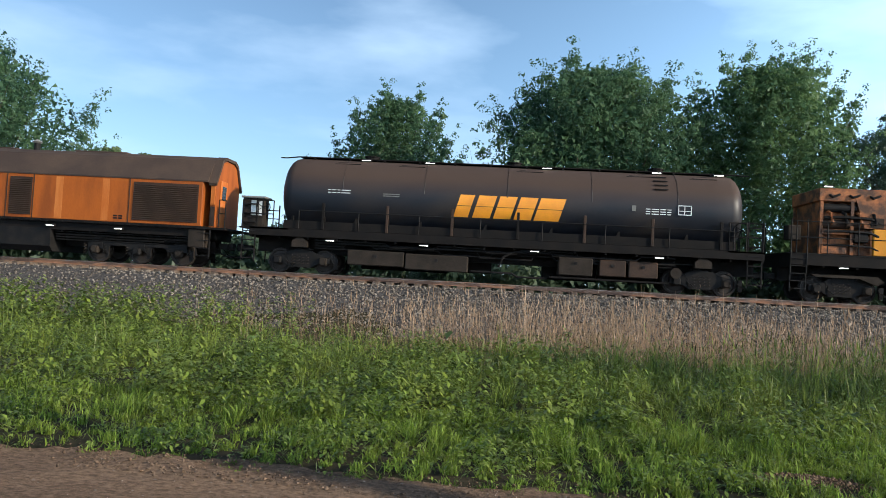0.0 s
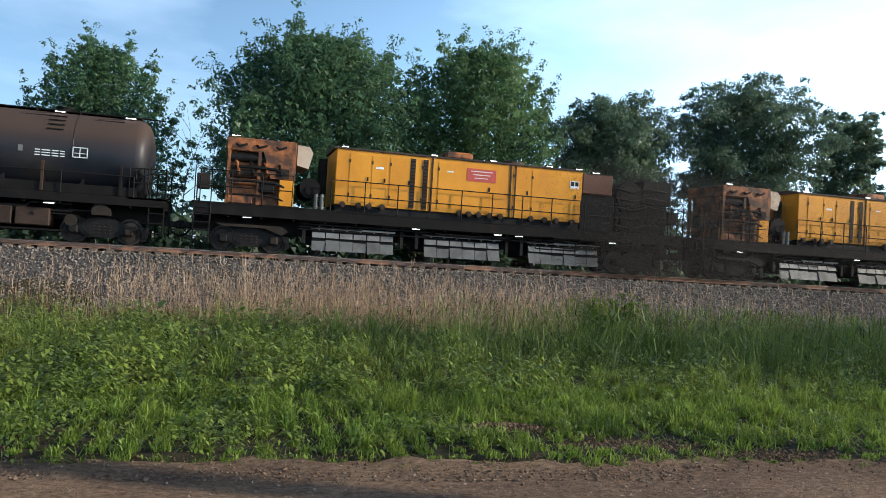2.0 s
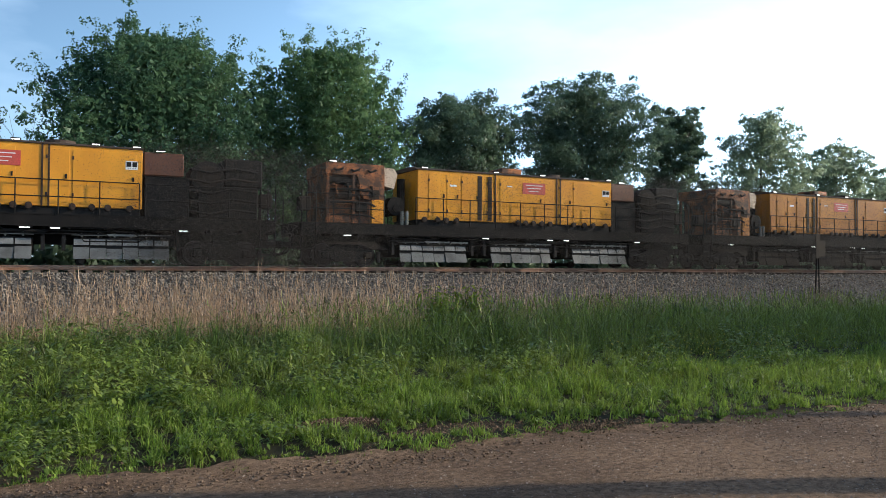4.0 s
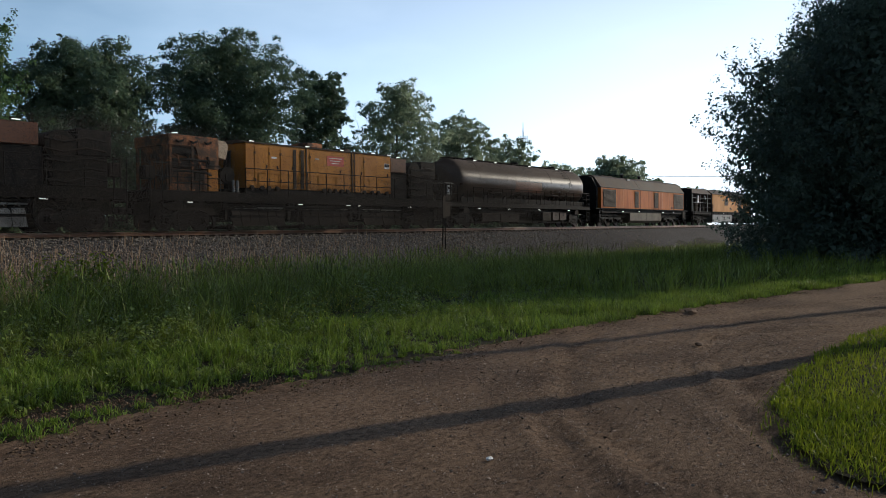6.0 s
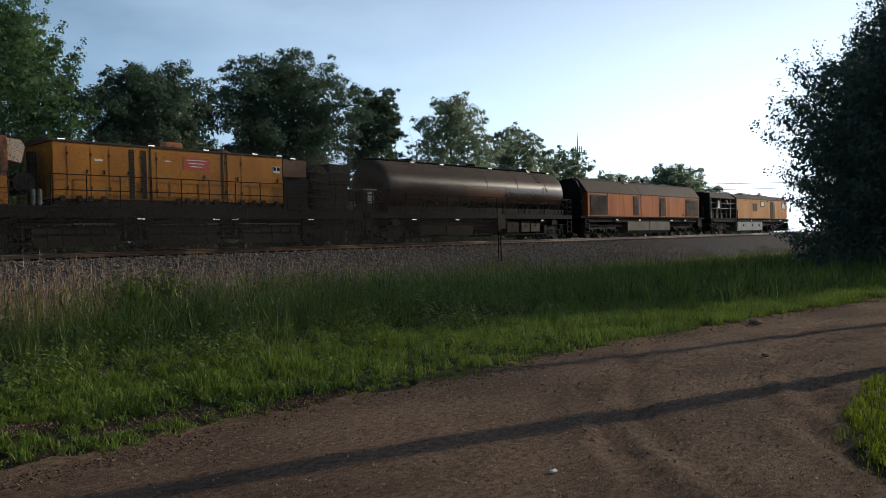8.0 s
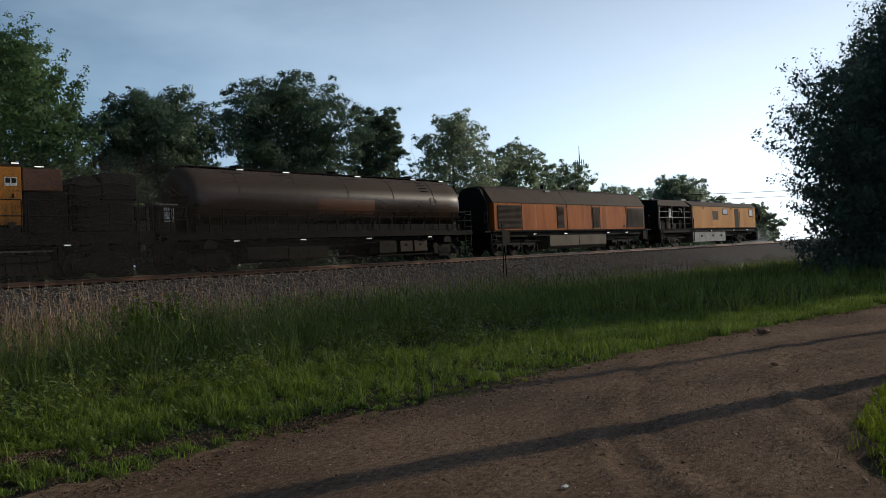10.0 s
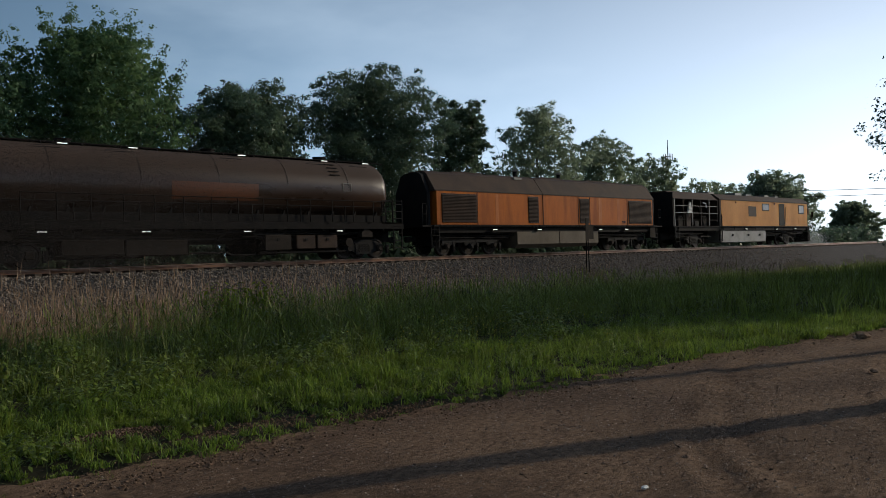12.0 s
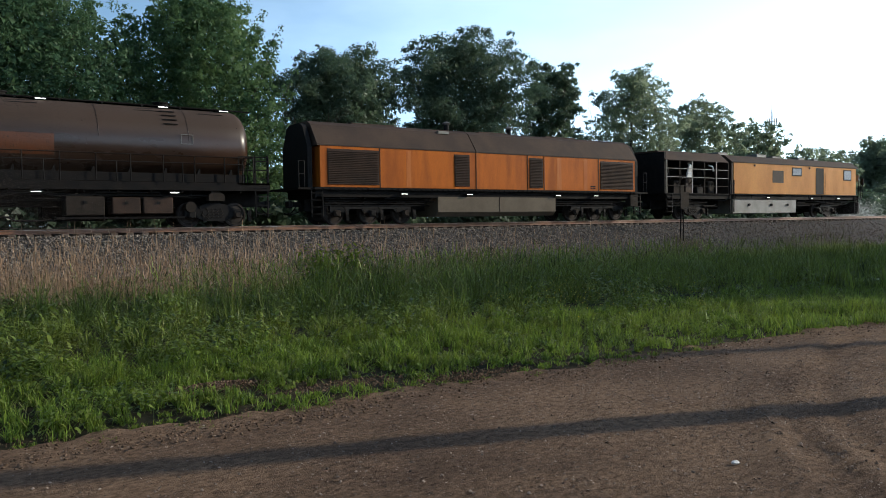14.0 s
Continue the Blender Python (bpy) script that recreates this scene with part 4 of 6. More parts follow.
def grinder_car(label, start, paint=YELLOW, shield=BUGGY):
    root = car("grinder_car", label, start)
    w = 1.34
    underframe(root, 0.5, 20.2, 1.30, 1.68, 1.48)
    part("deck", box(B(), 0.45, 20.25, -1.5, 1.5, 1.68, 1.73), FRAME, root)
    # yellow engine house
    zb, zt = 1.98, 4.06
    body = part("engine_house", box(B(), 5.45, 15.5, -w, w, zb, zt, 0.02), paint, root, "sheet-metal engine house" if paint is OCHRE else "bright yellow sheet-metal engine house")
    part("house_roof", prism(B(), [(-w - 0.05, zt), (w + 0.05, zt), (w + 0.05, zt + 0.05), (0.7, zt + 0.16), (-0.7, zt + 0.16), (-w - 0.05, zt + 0.05)], 5.35, 15.55), ROOF, root)
    part("skid", box(B(), 5.5, 15.45, -1.25, 1.25, 1.73, 1.98), BLACK, root)
    for x in (5.75, 6.35, 6.75, 7.25, 10.3, 10.7, 11.1, 11.55, 12.0, 13.3, 13.9, 14.4, 15.1):
        bm = tube(B(), [(x, -1.44, 1.99), (x, -1.25, 1.99)], 0.11, 12)
        tube(bm, [(x, -1.46, 1.99), (x, -1.44, 1.99)], 0.05, 8)
        part("spring_mount", bm, LOUVRE, root)
    for x0, x1 in ((5.95, 6.75), (6.8, 7.4), (7.5, 8.35), (8.75, 9.0), (9.4, 11.6), (12.5, 13.2), (13.3, 15.3)):
        d = part("access_door", box(B(), x0, x1, -w - 0.018, -w, zb + 0.08, zt - 0.14, 0.006), paint, root)
        part("door_handle", box(B(), x1 - 0.13, x1 - 0.07, -w - 0.05, -w - 0.018, zb + 0.95, zb + 1.1), BLACK, d)
        for z in (zb + 0.35, zb + 1.6):
            part("hinge", box(B(), x0 - 0.02, x0 + 0.04, -w - 0.035, -w - 0.018, z, z + 0.12), LOUVRE, d)
    for x in (8.28, 8.78):
        p = part("vent_strip", box(B(), x, x + 0.2, -w - 0.03, -w, zb + 0.05, zt - 0.12), LOUVRE, root, "dark vertical vent strip")
        for k in range(14):
            part("slat", box(B(), x + 0.02, x + 0.18, -w - 0.045, -w - 0.03, zb + 0.12 + 0.13 * k, zb + 0.17 + 0.13 * k), BLACK, p)
    for x in (9.12, 12.35, 12.55):
        part("corner_strip", box(B(), x, x + 0.06, -w - 0.03, -w, zb, zt), LOUVRE, root)
    s = part("warning_sign", box(B(), 10.55, 11.75, -w - 0.03, -w - 0.018, 3.28, 3.78), REDSIGN, root, "faded red warning sign")
    for k in range(3):
        part("stencil", box(B(), 10.7 + 0.08 * k, 11.6 - 0.1 * k, -w - 0.036, -w - 0.03, 3.66 - 0.13 * k, 3.69 - 0.13 * k), WHITE, s)
    part("stencil", box(B(), 6.95, 7.25, -w - 0.024, -w - 0.018, 3.42, 3.5), WHITE, root)
    part("stencil", box(B(), 9.75, 10.0, -w - 0.024, -w - 0.018, 3.55, 3.6), WHITE, root)
    bm = B()
    for x0, x1, z0, z1 in ((14.95, 15.35, 3.35, 3.65),):
        box(bm, x0, x1, -w - 0.03, -w - 0.018, z0, z1)
    pl = part("data_plate", bm, WHITE, root)
    for a, b in ((14.98, 15.13), (15.17, 15.32)):
        part("stencil", box(B(), a, b, -w - 0.036, -w - 0.03, 3.45, 3.62), BLACK, pl)
    railing(root, 5.3, 15.4, -1.52, 1.73, 2.86, 1.32, 1, BLACK, 0.02)
    railing(root, 5.3, 15.4, 1.52, 1.73, 2.86, 2.6, 1, BLACK, 0.02)
    for x in (5.75, 9.2, 11.6, 14.0, 15.3):
        lamp(root, x, -w - 0.02, zt + 0.08, 0.34)
    part("roof_unit", box(B(), 9.9, 11.0, -0.6, 0.6, zt + 0.14, zt + 0.42, 0.06), RADIATOR, root)
    part("roof_fan", tube(B(), [(12.9, 0, zt + 0.12), (12.9, 0, zt + 0.3)], 0.5, 18), ROOF, root)
    # heat-stained radiator stand with fans, ducts and pipes
    for xx in (1.55, 2.62, 3.82):
        part("stand_post", box(B(), xx, xx + 0.12, -1.3, -1.18, 1.73, 4.1, 0.01), RADIATOR, root)
        part("stand_post", box(B(), xx, xx + 0.12, 1.18, 1.3, 1.73, 4.1, 0.01), RADIATOR, root)
    part("radiator_top", box(B(), 1.5, 3.98, -1.32, 1.32, 3.64, 4.12, 0.03), RADIATOR, root, "heat-stained orange radiator hood")
    part("hood_plate", side(B(), [(3.1, 2.72), (3.98, 2.72), (3.98, 3.84), (2.75, 3.84)], -1.33, -1.2), RADIATOR, root)
    part("radiator_core", box(B(), 1.6, 3.85, -1.0, 1.0, 1.75, 3.82, 0.02), RADIATOR, root)
    part("header_tank", tube(B(), [(1.65, -1.14, 3.42), (2.85, -1.14, 3.42)], 0.15, 14), BLACK, root)
    part("header_tank", tube(B(), [(1.65, -1.14, 2.85), (3.5, -1.14, 2.85)], 0.17, 14), LOUVRE, root)
    part("valve_block", box(B(), 2.75, 3.25, -1.34, -1.05, 2.2, 2.6, 0.03), BLACK, root)
    for k in range(4):
        x = 1.85 + 0.5 * k
        part("elbow_pipe", tube(B(), [(x, -1.15, 3.3), (x + 0.05, -1.36, 3.2), (x + 0.12, -1.38, 2.9), (x + 0.1, -1.2, 2.75)], 0.06, 8), (RADIATOR, BLACK)[k % 2], root)
    part("gauge_panel", box(B(), 3.3, 3.75, -1.35, -1.31, 2.75, 3.1), DUSTY, root)
    part("side_plate", box(B(), 1.62, 2.6, -1.32, -1.22, 2.45, 2.65, 0.02), RADIATOR, root)
    part("side_plate", box(B(), 1.62, 2.5, -1.32, -1.22, 1.75, 2.1, 0.02), RADIATOR, root)
    part("yellow_guard", box(B(), 3.42, 3.95, -1.33, -1.2, 1.75, 2.7, 0.02), paint, root)
    for k in range(3):
        x = 1.85 + 0.7 * k
        part("lifting_hook", tube(B(), [(x, -1.33, 3.88), (x + 0.1, -1.38, 3.80), (x + 0.28, -1.36, 3.86), (x + 0.36, -1.33, 3.90)], 0.045, 6), BLACK, root)
    for k in range(3):
        z = 2.05 + 0.5 * k
        part("cooling_pipe", tube(B(), [(1.7, -1.3, z), (2.4, -1.36, z + 0.03), (3.3, -1.36, z), (3.6, -1.3, z - 0.12)], 0.035 + 0.012 * (k % 3), 7), (BLACK, BLACK, FRAME)[k % 3], root)
    part("duct", side(B(), [(4.02, 3.3), (4.45, 3.2), (4.6, 3.8), (4.45, 4.02), (4.02, 4.05)], -1.2, 0.8), CREAM, root, "pale bleached air duct")
    for x in (4.78, 5.0):
        bm = tube(B(), [(x, -1.28, 1.73), (x, -1.28, 2.3)], 0.06, 10)
        for k in range(5):
            tube(bm, [(x, -1.28, 1.8 + 0.1 * k), (x, -1.28, 1.84 + 0.1 * k)], 0.09, 10)
        part("ribbed_damper", bm, GREY, root)
    part("blower", tube(B(), [(4.55, -1.2, 2.5), (4.55, 0.6, 2.5)], 0.38, 18), FRAME, root)
    part("blower_hub", tube(B(), [(4.55, -1.26, 2.4), (4.55, -1.2, 2.4)], 0.16, 14), FRAME, root)
    part("muffler", tube(B(), [(5.05, -0.5, 1.9), (5.05, -0.5, 3.7)], 0.17, 12), FRAME, root)
    # dust collector and machinery at the other end
    part("collector_box", box(B(), 15.55, 16.9, -1.3, 1.3, 3.2, 4.02, 0.03), PANEL, root, "dark heat-stained dust collector box")
    part("collector_base", box(B(), 15.6, 17.1, -1.15, 1.15, 1.73, 3.2, 0.02), BLACK, root)
    part("fan_case", tube(B(), [(17.75, -1.2, 3.25), (17.75, 0.4, 3.25)], 0.6, 20), BLACK, root)
    part("fan_ring", tube(B(), [(17.75, -1.25, 3.25), (17.75, -1.2, 3.25)], 0.42, 18), DUSTY, root)
    part("machine_block", box(B(), 17.4, 19.6, -1.15, 1.15, 1.73, 2.95, 0.05), BLACK, root)
    part("machine_head", box(B(), 18.35, 19.75, -1.2, 1.2, 2.95, 3.98, 0.05), BLACK, root)
    for k in range(5):
        z = 2.0 + 0.38 * k
        part("hose", tube(B(), [(17.1, -1.25, z), (17.8, -1.36, z - 0.12), (18.6, -1.32, z + 0.08), (19.5, -1.25, z)], 0.045, 7), (BLACK, FRAME, BLACK, DUSTY, BLACK)[k], root)
    lamp(root, 16.1, -1.32, 4.06, 0.4)
    lamp(root, 1.8, -1.32, 4.16, 0.4)
    railing(root, 15.6, 19.9, -1.52, 1.73, 2.86, 1.4, 1)
    railing(root, 0.7, 3.9, -1.52, 1.73, 2.86, 1.1, 1)
    # grinding buggies under the frame
    for x0 in (4.72, 9.02, 13.35):
        x1 = x0 + 3.1
        g = part("grinding_buggy", box(B(), x0, x1, -1.15, 1.15, 0.42, 0.95, 0.02), BLACK, root)
        n = 6
        for k in range(n):
            a, b = x0 + (x1 - x0) * k / n + 0.02, x0 + (x1 - x0) * (k + 1) / n - 0.02
            tilt = 0.03 * math.sin(2.3 * k + x0)
            part("spark_shield", prism(B(), [(-1.34 - tilt, 0.22), (-1.20, 0.60 + tilt), (-1.16, 0.60 + tilt), (-1.29 - tilt, 0.22)], a - 0.012, b + 0.006), SHIELD if shield is BUGGY else shield, g, "steel spark shield")
            part("motor_cover", prism(B(), [(-1.24, 0.70), (-1.15, 0.90), (-1.09, 0.93), (-1.09, 0.70)], a + 0.0, b - 0.01), shield, g)
            part("grinding_motor", tube(B(), [((a + b) / 2, -1.02, 0.62), ((a + b) / 2 + 0.04, -0.98, 1.12)], 0.13, 10), BLACK, g)
            part("tie_bolt", tube(B(), [((a + b) / 2, -1.24, 0.98), ((a + b) / 2, -1.1, 1.1)], 0.03, 6), GREY, g)
        part("top_rail", box(B(), x0 - 0.05, x1 + 0.05, -1.25, -1.12, 1.02, 1.09, 0.01), GREY, g)
        wheelset(g, x0 + 0.25, 0.16)
        for xx in (x0 - 0.35, x1 + 0.25):
            part("hanger", box(B(), xx, xx + 0.12, -1.2, -1.0, 0.5, 1.35), BLACK, root)
    for x in (2.35, 8.6, 11.9, 12.8, 16.9):
        lamp(root, x, -1.5, 1.24, 0.40)
    pipes(root, 4.2, 16.6, int(start) + 3, y=-1.36, z=1.27)
    for x in (2.45, 18.3):
        truck(root, x)
    part("pivot_casting", side(B(), [(1.3, 1.0), (3.6, 1.0), (3.85, 0.82), (3.6, 0.68), (3.0, 0.9), (1.5, 0.9)], -1.32, -1.16), DUSTY, root)
    for x, s in ((0.5, -1), (20.2, 1)):
        coupler(root, x, s)
        ladder(root, x - s * 0.3, -1.45, 0.35, 1.7, 0.55, 5)
        for dx in (0.02, 0.58):
            part("grab_post", tube(B(), [(x - s * dx, -1.5, 1.0), (x - s * dx, -1.5, 2.95)], 0.022, 6), BLACK, root)
        railing(root, min(x, x - s * 0.02) - 0.01, max(x, x), 1.2, 1.73, 2.8, 0.5, 1)
        part("junction_box", box(B(), min(x - s * 0.05, x - s * 0.5), max(x - s * 0.05, x - s * 0.5), -1.1, -0.6, 2.2, 2.75, 0.03), DUSTY, root)
    return root


def cab_car(label, start):
    root = car("cab_car", label, start)
    zs, w = 1.52, 1.42
    underframe(root, 0, 21.8, 1.2, 1.5, 1.42)
    part("deck", box(B(), -0.1, 21.9, -1.5, 1.5, 1.47, zs), FRAME, root)
    # open machinery bay with a slanting roof
    part("bay_roof", prism(B(), [(-1.45, 3.45), (-0.8, 4.02), (0.8, 4.02), (1.45, 3.45), (1.4, 3.40), (0.78, 3.94), (-0.78, 3.94), (-1.4, 3.40)][::-1], 0.0, 6.0), ROOF, root)
    part("bay_end", box(B(), -0.02, 0.12, -1.35, 1.35, zs, 3.9), BLACK, root)
    part("bay_back", box(B(), 0.1, 6.0, 0.9, 1.0, zs, 3.9), BLACK, root)
    for k in range(6):
        x = 0.1 + 1.17 * k
        part("bay_post", box(B(), x - 0.035, x + 0.035, -1.44, -1.40, zs, 3.45), DUSTY if k % 2 else GREY, root)
    for z in (1.95, 2.45, 2.95):
        part("bay_rail", box(B(), 0.1, 6.0, -1.44, -1.41, z, z + 0.035), DUSTY if z < 2 else GREY, root)
    for k in range(5):
        x = 0.55 + 1.1 * k
        bm = box(B(), x - 0.35, x + 0.3, -0.95, 0.6, zs, 1.95 + 0.35 * (k % 3), 0.05)
        tube(bm, [(x, -0.9, 2.0), (x + 0.2, -1.1, 2.4), (x + 0.1, -1.0, 3.0)], 0.07, 8)
        part("pump_unit", bm, (BLACK, DUSTY, LOUVRE)[k % 3], root)
    part("white_cover", side(B(), [(2.25, 2.5), (2.75, 2.5), (2.7, 3.2), (2.5, 3.3)], -1.2, -1.1), WHITE, root)
    part("bent_pipe", tube(B(), [(4.3, -1.2, 3.25), (4.7, -1.2, 3.2), (4.8, -1.2, 2.9)], 0.05, 8), WHITE, root)
    # operators' house
    zt = 3.5
    part("body", box(B(), 6.55, 21.6, -w, w, zs + 0.02, zt, 0.02), TAN, root, "sun-bleached orange body with stains")
    part("roof", prism(B(), [(-w - 0.03, zt), (w + 0.03, zt), (w + 0.03, zt + 0.05), (0.9, 3.98), (-0.9, 3.98), (-w - 0.03, zt + 0.05)], 6.3, 21.85), ROOF, root)
    part("body_end", box(B(), 6.35, 6.55, -w + 0.02, w - 0.02, zs, zt), ROOF, root)
    win = part("window", box(B(), 13.1, 14.3, -w - 0.02, -w, 2.78, 3.36), BLACK, root)
    part("pane", box(B(), 13.18, 14.22, -w - 0.026, -w - 0.02, 2.85, 3.29), GLASS, win)
    dr = part("door", box(B(), 16.1, 17.1, -w - 0.02, -w, zs + 0.05, 3.4), BLACK, root, "dark open doorway")
    part("door_grab", tube(B(), [(17.2, -w - 0.06, 1.6), (17.2, -w - 0.06, 3.1)], 0.02, 6), BLACK, dr)
    win = part("window", box(B(), 19.8, 20.9, -w - 0.02, -w, 2.6, 3.36), BLACK, root)
    part("pane", box(B(), 19.9, 20.8, -w - 0.026, -w - 0.02, 2.68, 3.29), GLASS, win)
    part("stain", box(B(), 10.8, 12.1, -w - 0.005, -w, 2.3, 3.1), LOUVRE, root, "brown stain on the paint")
    part("hatch_door", box(B(), 19.8, 20.7, -w - 0.012, -w, 1.75, 2.2), TAN, root)
    for x in (8.7, 15.2):
        part("bracket", box(B(), x, x + 0.12, -w - 0.05, -w, 3.3, 3.42), BLACK, root)
    for x0, x1, h in ((6.2, 7.2, 0.22), (10.4, 11.5, 0.25), (12.2, 13.2, 0.18), (15.4, 16.2, 0.2), (17.4, 17.9, 0.16)):
        part("roof_box", box(B(), x0, x1, -0.55, 0.3, 3.97, 3.97 + h, 0.03), GREY, root)
    part("water_tank", box(B(), 6.5, 13.7, -1.38, 1.38, 0.30, 1.2, 0.03), GREY, root, "dusty grey tank below the floor")
    for x in (8.2, 10.7, 12.6):
        part("valve", tube(B(), [(x, -1.38, 0.85), (x, -1.47, 0.85)], 0.08, 10), BLACK, root)
    for x in (10.2, 15.5, 19.0):
        lamp(root, x, -1.46, 1.30, 0.42)
    pipes(root, 14.0, 21.0, 22, z=1.1)
    pipes(root, 0.4, 6.2, 23, z=1.1)
    for x in (2.9, 17.9):
        truck(root, x)
    for x, s in ((0.0, -1), (21.85, 1)):
        coupler(root, x, s)
        ladder(root, x - s * 0.3, -1.45, 0.35, 1.5, 0.5, 4)
    railing(root, 6.6, 21.7, -1.52, 1.25, 1.5, 1.6, 0)
    ladder(root, 6.3, -1.47, 0.4, 2.4, 0.4, 6)
    pl = part("plough", side(B(), [(21.9, 0.2), (22.25, 0.2), (22.15, 1.1), (21.9, 1.1)], -1.35, 1.35), BLACK, root)
    part("end_stair", box(B(), 21.9, 22.5, -1.4, -0.6, 1.3, 1.4), BLACK, root)
    railing(root, 21.9, 22.5, -1.45, 1.4, 2.6, 0.3, 2)
    part("mirror", box(B(), 22.3, 22.4, -1.62, -1.45, 2.3, 2.8, 0.02), BLACK, root)
    part("headlamp_box", box(B(), 22.45, 22.55, -1.2, -0.7, 2.6, 3.1, 0.02), GREY, root)
    return root


power_car("weathered orange power car with dark louvres and sooty roof", -31.22, GRIMY, fuel=BLACK)
tank_car("sooty black tank car with a large orange company mark", -0.38, TANK, True, None)
for k in range(2):
    grinder_car("yellow rail grinding car with grey grinding buggies underneath", 9.3 + 20.68 * k)
# darker steel on these buggies puts the dusty gloom that hides them into the colour
grinder_car("dull orange-yellow rail grinding car, its grinding buggies coloured dark for the gloom underneath", 50.66, OCHRE, DUSTY)
tank_car("brown dusty tank car with a faded orange panel", 81.1, TANKB, False, PANEL)
power_car("weathered orange power car with grey fuel tank and sooty roof", 92.6, visor=False)
cab_car("bleached orange cab car with an open machinery bay", 114.45)


def dust(parent, x0, x1, n, seed, low=0.0, high=4.2, near=-2.3, far_=-1.55, grain=0.017, material=DUST, name="grinding_dust", label="haze of fine dark grinding dust"):
    """Fine dark grinding dust hanging round the car: a haze of tiny flakes."""
    r = np.random.default_rng(seed)
    c = np.stack([r.normal((x0 + x1) / 2, (x1 - x0) / 4.4, n), r.uniform(near, far_, n), low + (high - low) * r.random(n) ** 1.25 + 0.25 * r.normal(size=n)], -1)
    c[:, 2] = np.maximum(c[:, 2], 0.05)
    turn = r.uniform(0, 2 * np.pi, n)[:, None] + np.array([0, 2.094, 4.189])
    flake = np.stack([np.cos(turn), r.normal(0, 0.5, (n, 3)), np.sin(turn)], -1)
    v = c[:, None] + flake * grain * r.uniform(0.7, 1.3, (n, 1, 1))
    return raw(name, v.reshape(-1, 3), np.arange(3 * n), np.full(n, 3), material, "stuff", label, "", parent)


ROOTS = [m[0] for m in MOVERS]
dust(ROOTS[2], 14.5, 22.0, 48000, 1, grain=0.0140)
dust(ROOTS[3], -2.0, 5.0, 30000, 2, grain=0.0140)
dust(ROOTS[3], 15.0, 21.5, 40000, 3, grain=0.0140)
dust(ROOTS[3], 4.0, 17.0, 36000, 12, 0.6, 4.2, grain=0.0105)
dust(ROOTS[4], -2.0, 5.0, 38000, 4, grain=0.015)
dust(ROOTS[4], 14.5, 22.0, 44000, 5, grain=0.015)
dust(ROOTS[4], 3.0, 17.0, 40000, 8, 0.0, 1.9, grain=0.015)
dust(ROOTS[4], 1.0, 19.0, 60000, 11, 0.0, 4.3, grain=0.0105)
dust(ROOTS[5], -13.0, 3.0, 100000, 10, grain=0.0120)
dust(ROOTS[7], 21.0, 27.0, 9000, 9, 0.0, 0.9, -1.6, 1.0, 0.017, WHITE, "water_mist", "fine white water mist behind the car")

# ---- trees ----


def leaf_cloud(centres, radii, counts, size, shape=(1, 1, 1), droop=0.0, corners=4, loose=0.45):
    """Leaf blades round the clump centres, facing outwards and up: an array of corners."""
    c = np.repeat(centres, counts, 0)
    r = np.repeat(radii, counts)[:, None]
    n = len(c)
    d = rng.normal(size=(n, 3))
    d /= np.linalg.norm(d, axis=1)[:, None]
    p = c + d * r * (rng.random((n, 1)) ** loose) * np.asarray(shape)
    nrm = d * 0.9 + rng.normal(0, 0.36, (n, 3)) + (0, 0, 0.45)
    nrm /= np.linalg.norm(nrm, axis=1)[:, None]
    u = np.cross(nrm, rng.normal(size=(n, 3)))
    u /= np.linalg.norm(u, axis=1)[:, None]
    v = np.cross(nrm, u)
    s = (size * rng.uniform(0.6, 1.35, n))[:, None]
    if corners == 3:
        verts = np.stack([p - u * s, p + u * s * 0.75 + v * s * 0.6, p + u * s * 0.75 - v * s * 0.6 - (0, 0, 1) * s * droop], 1)
    else:
        verts = np.stack([p - u * s, p + v * s * 0.55 - nrm * s * 0.12, p + u * s - (0, 0, 1) * s * droop, p - v * s * 0.55 - nrm * s * 0.12], 1)
    return verts.reshape(-1, 3)


CROWNS = {
    "maple": ([0, 0.12, 0.30, 0.55, 0.75, 0.90, 1], [0.80, 0.98, 1.06, 1.0, 0.82, 0.56, 0.24]),
    "acacia": ([0, 0.2, 0.45, 0.7, 0.88, 1], [0.55, 0.74, 0.95, 1.0, 0.80, 0.42]),
    "round": ([0, 0.2, 0.45, 0.7, 0.88, 1], [0.75, 0.95, 1.0, 0.86, 0.60, 0.25]),
    "cone": ([0, 0.08, 0.20, 0.33, 0.45, 0.53, 0.63, 0.80, 1], [1.0, 0.96, 0.92, 1.02, 1.04, 1.00, 0.86, 0.56, 0.14]),
}


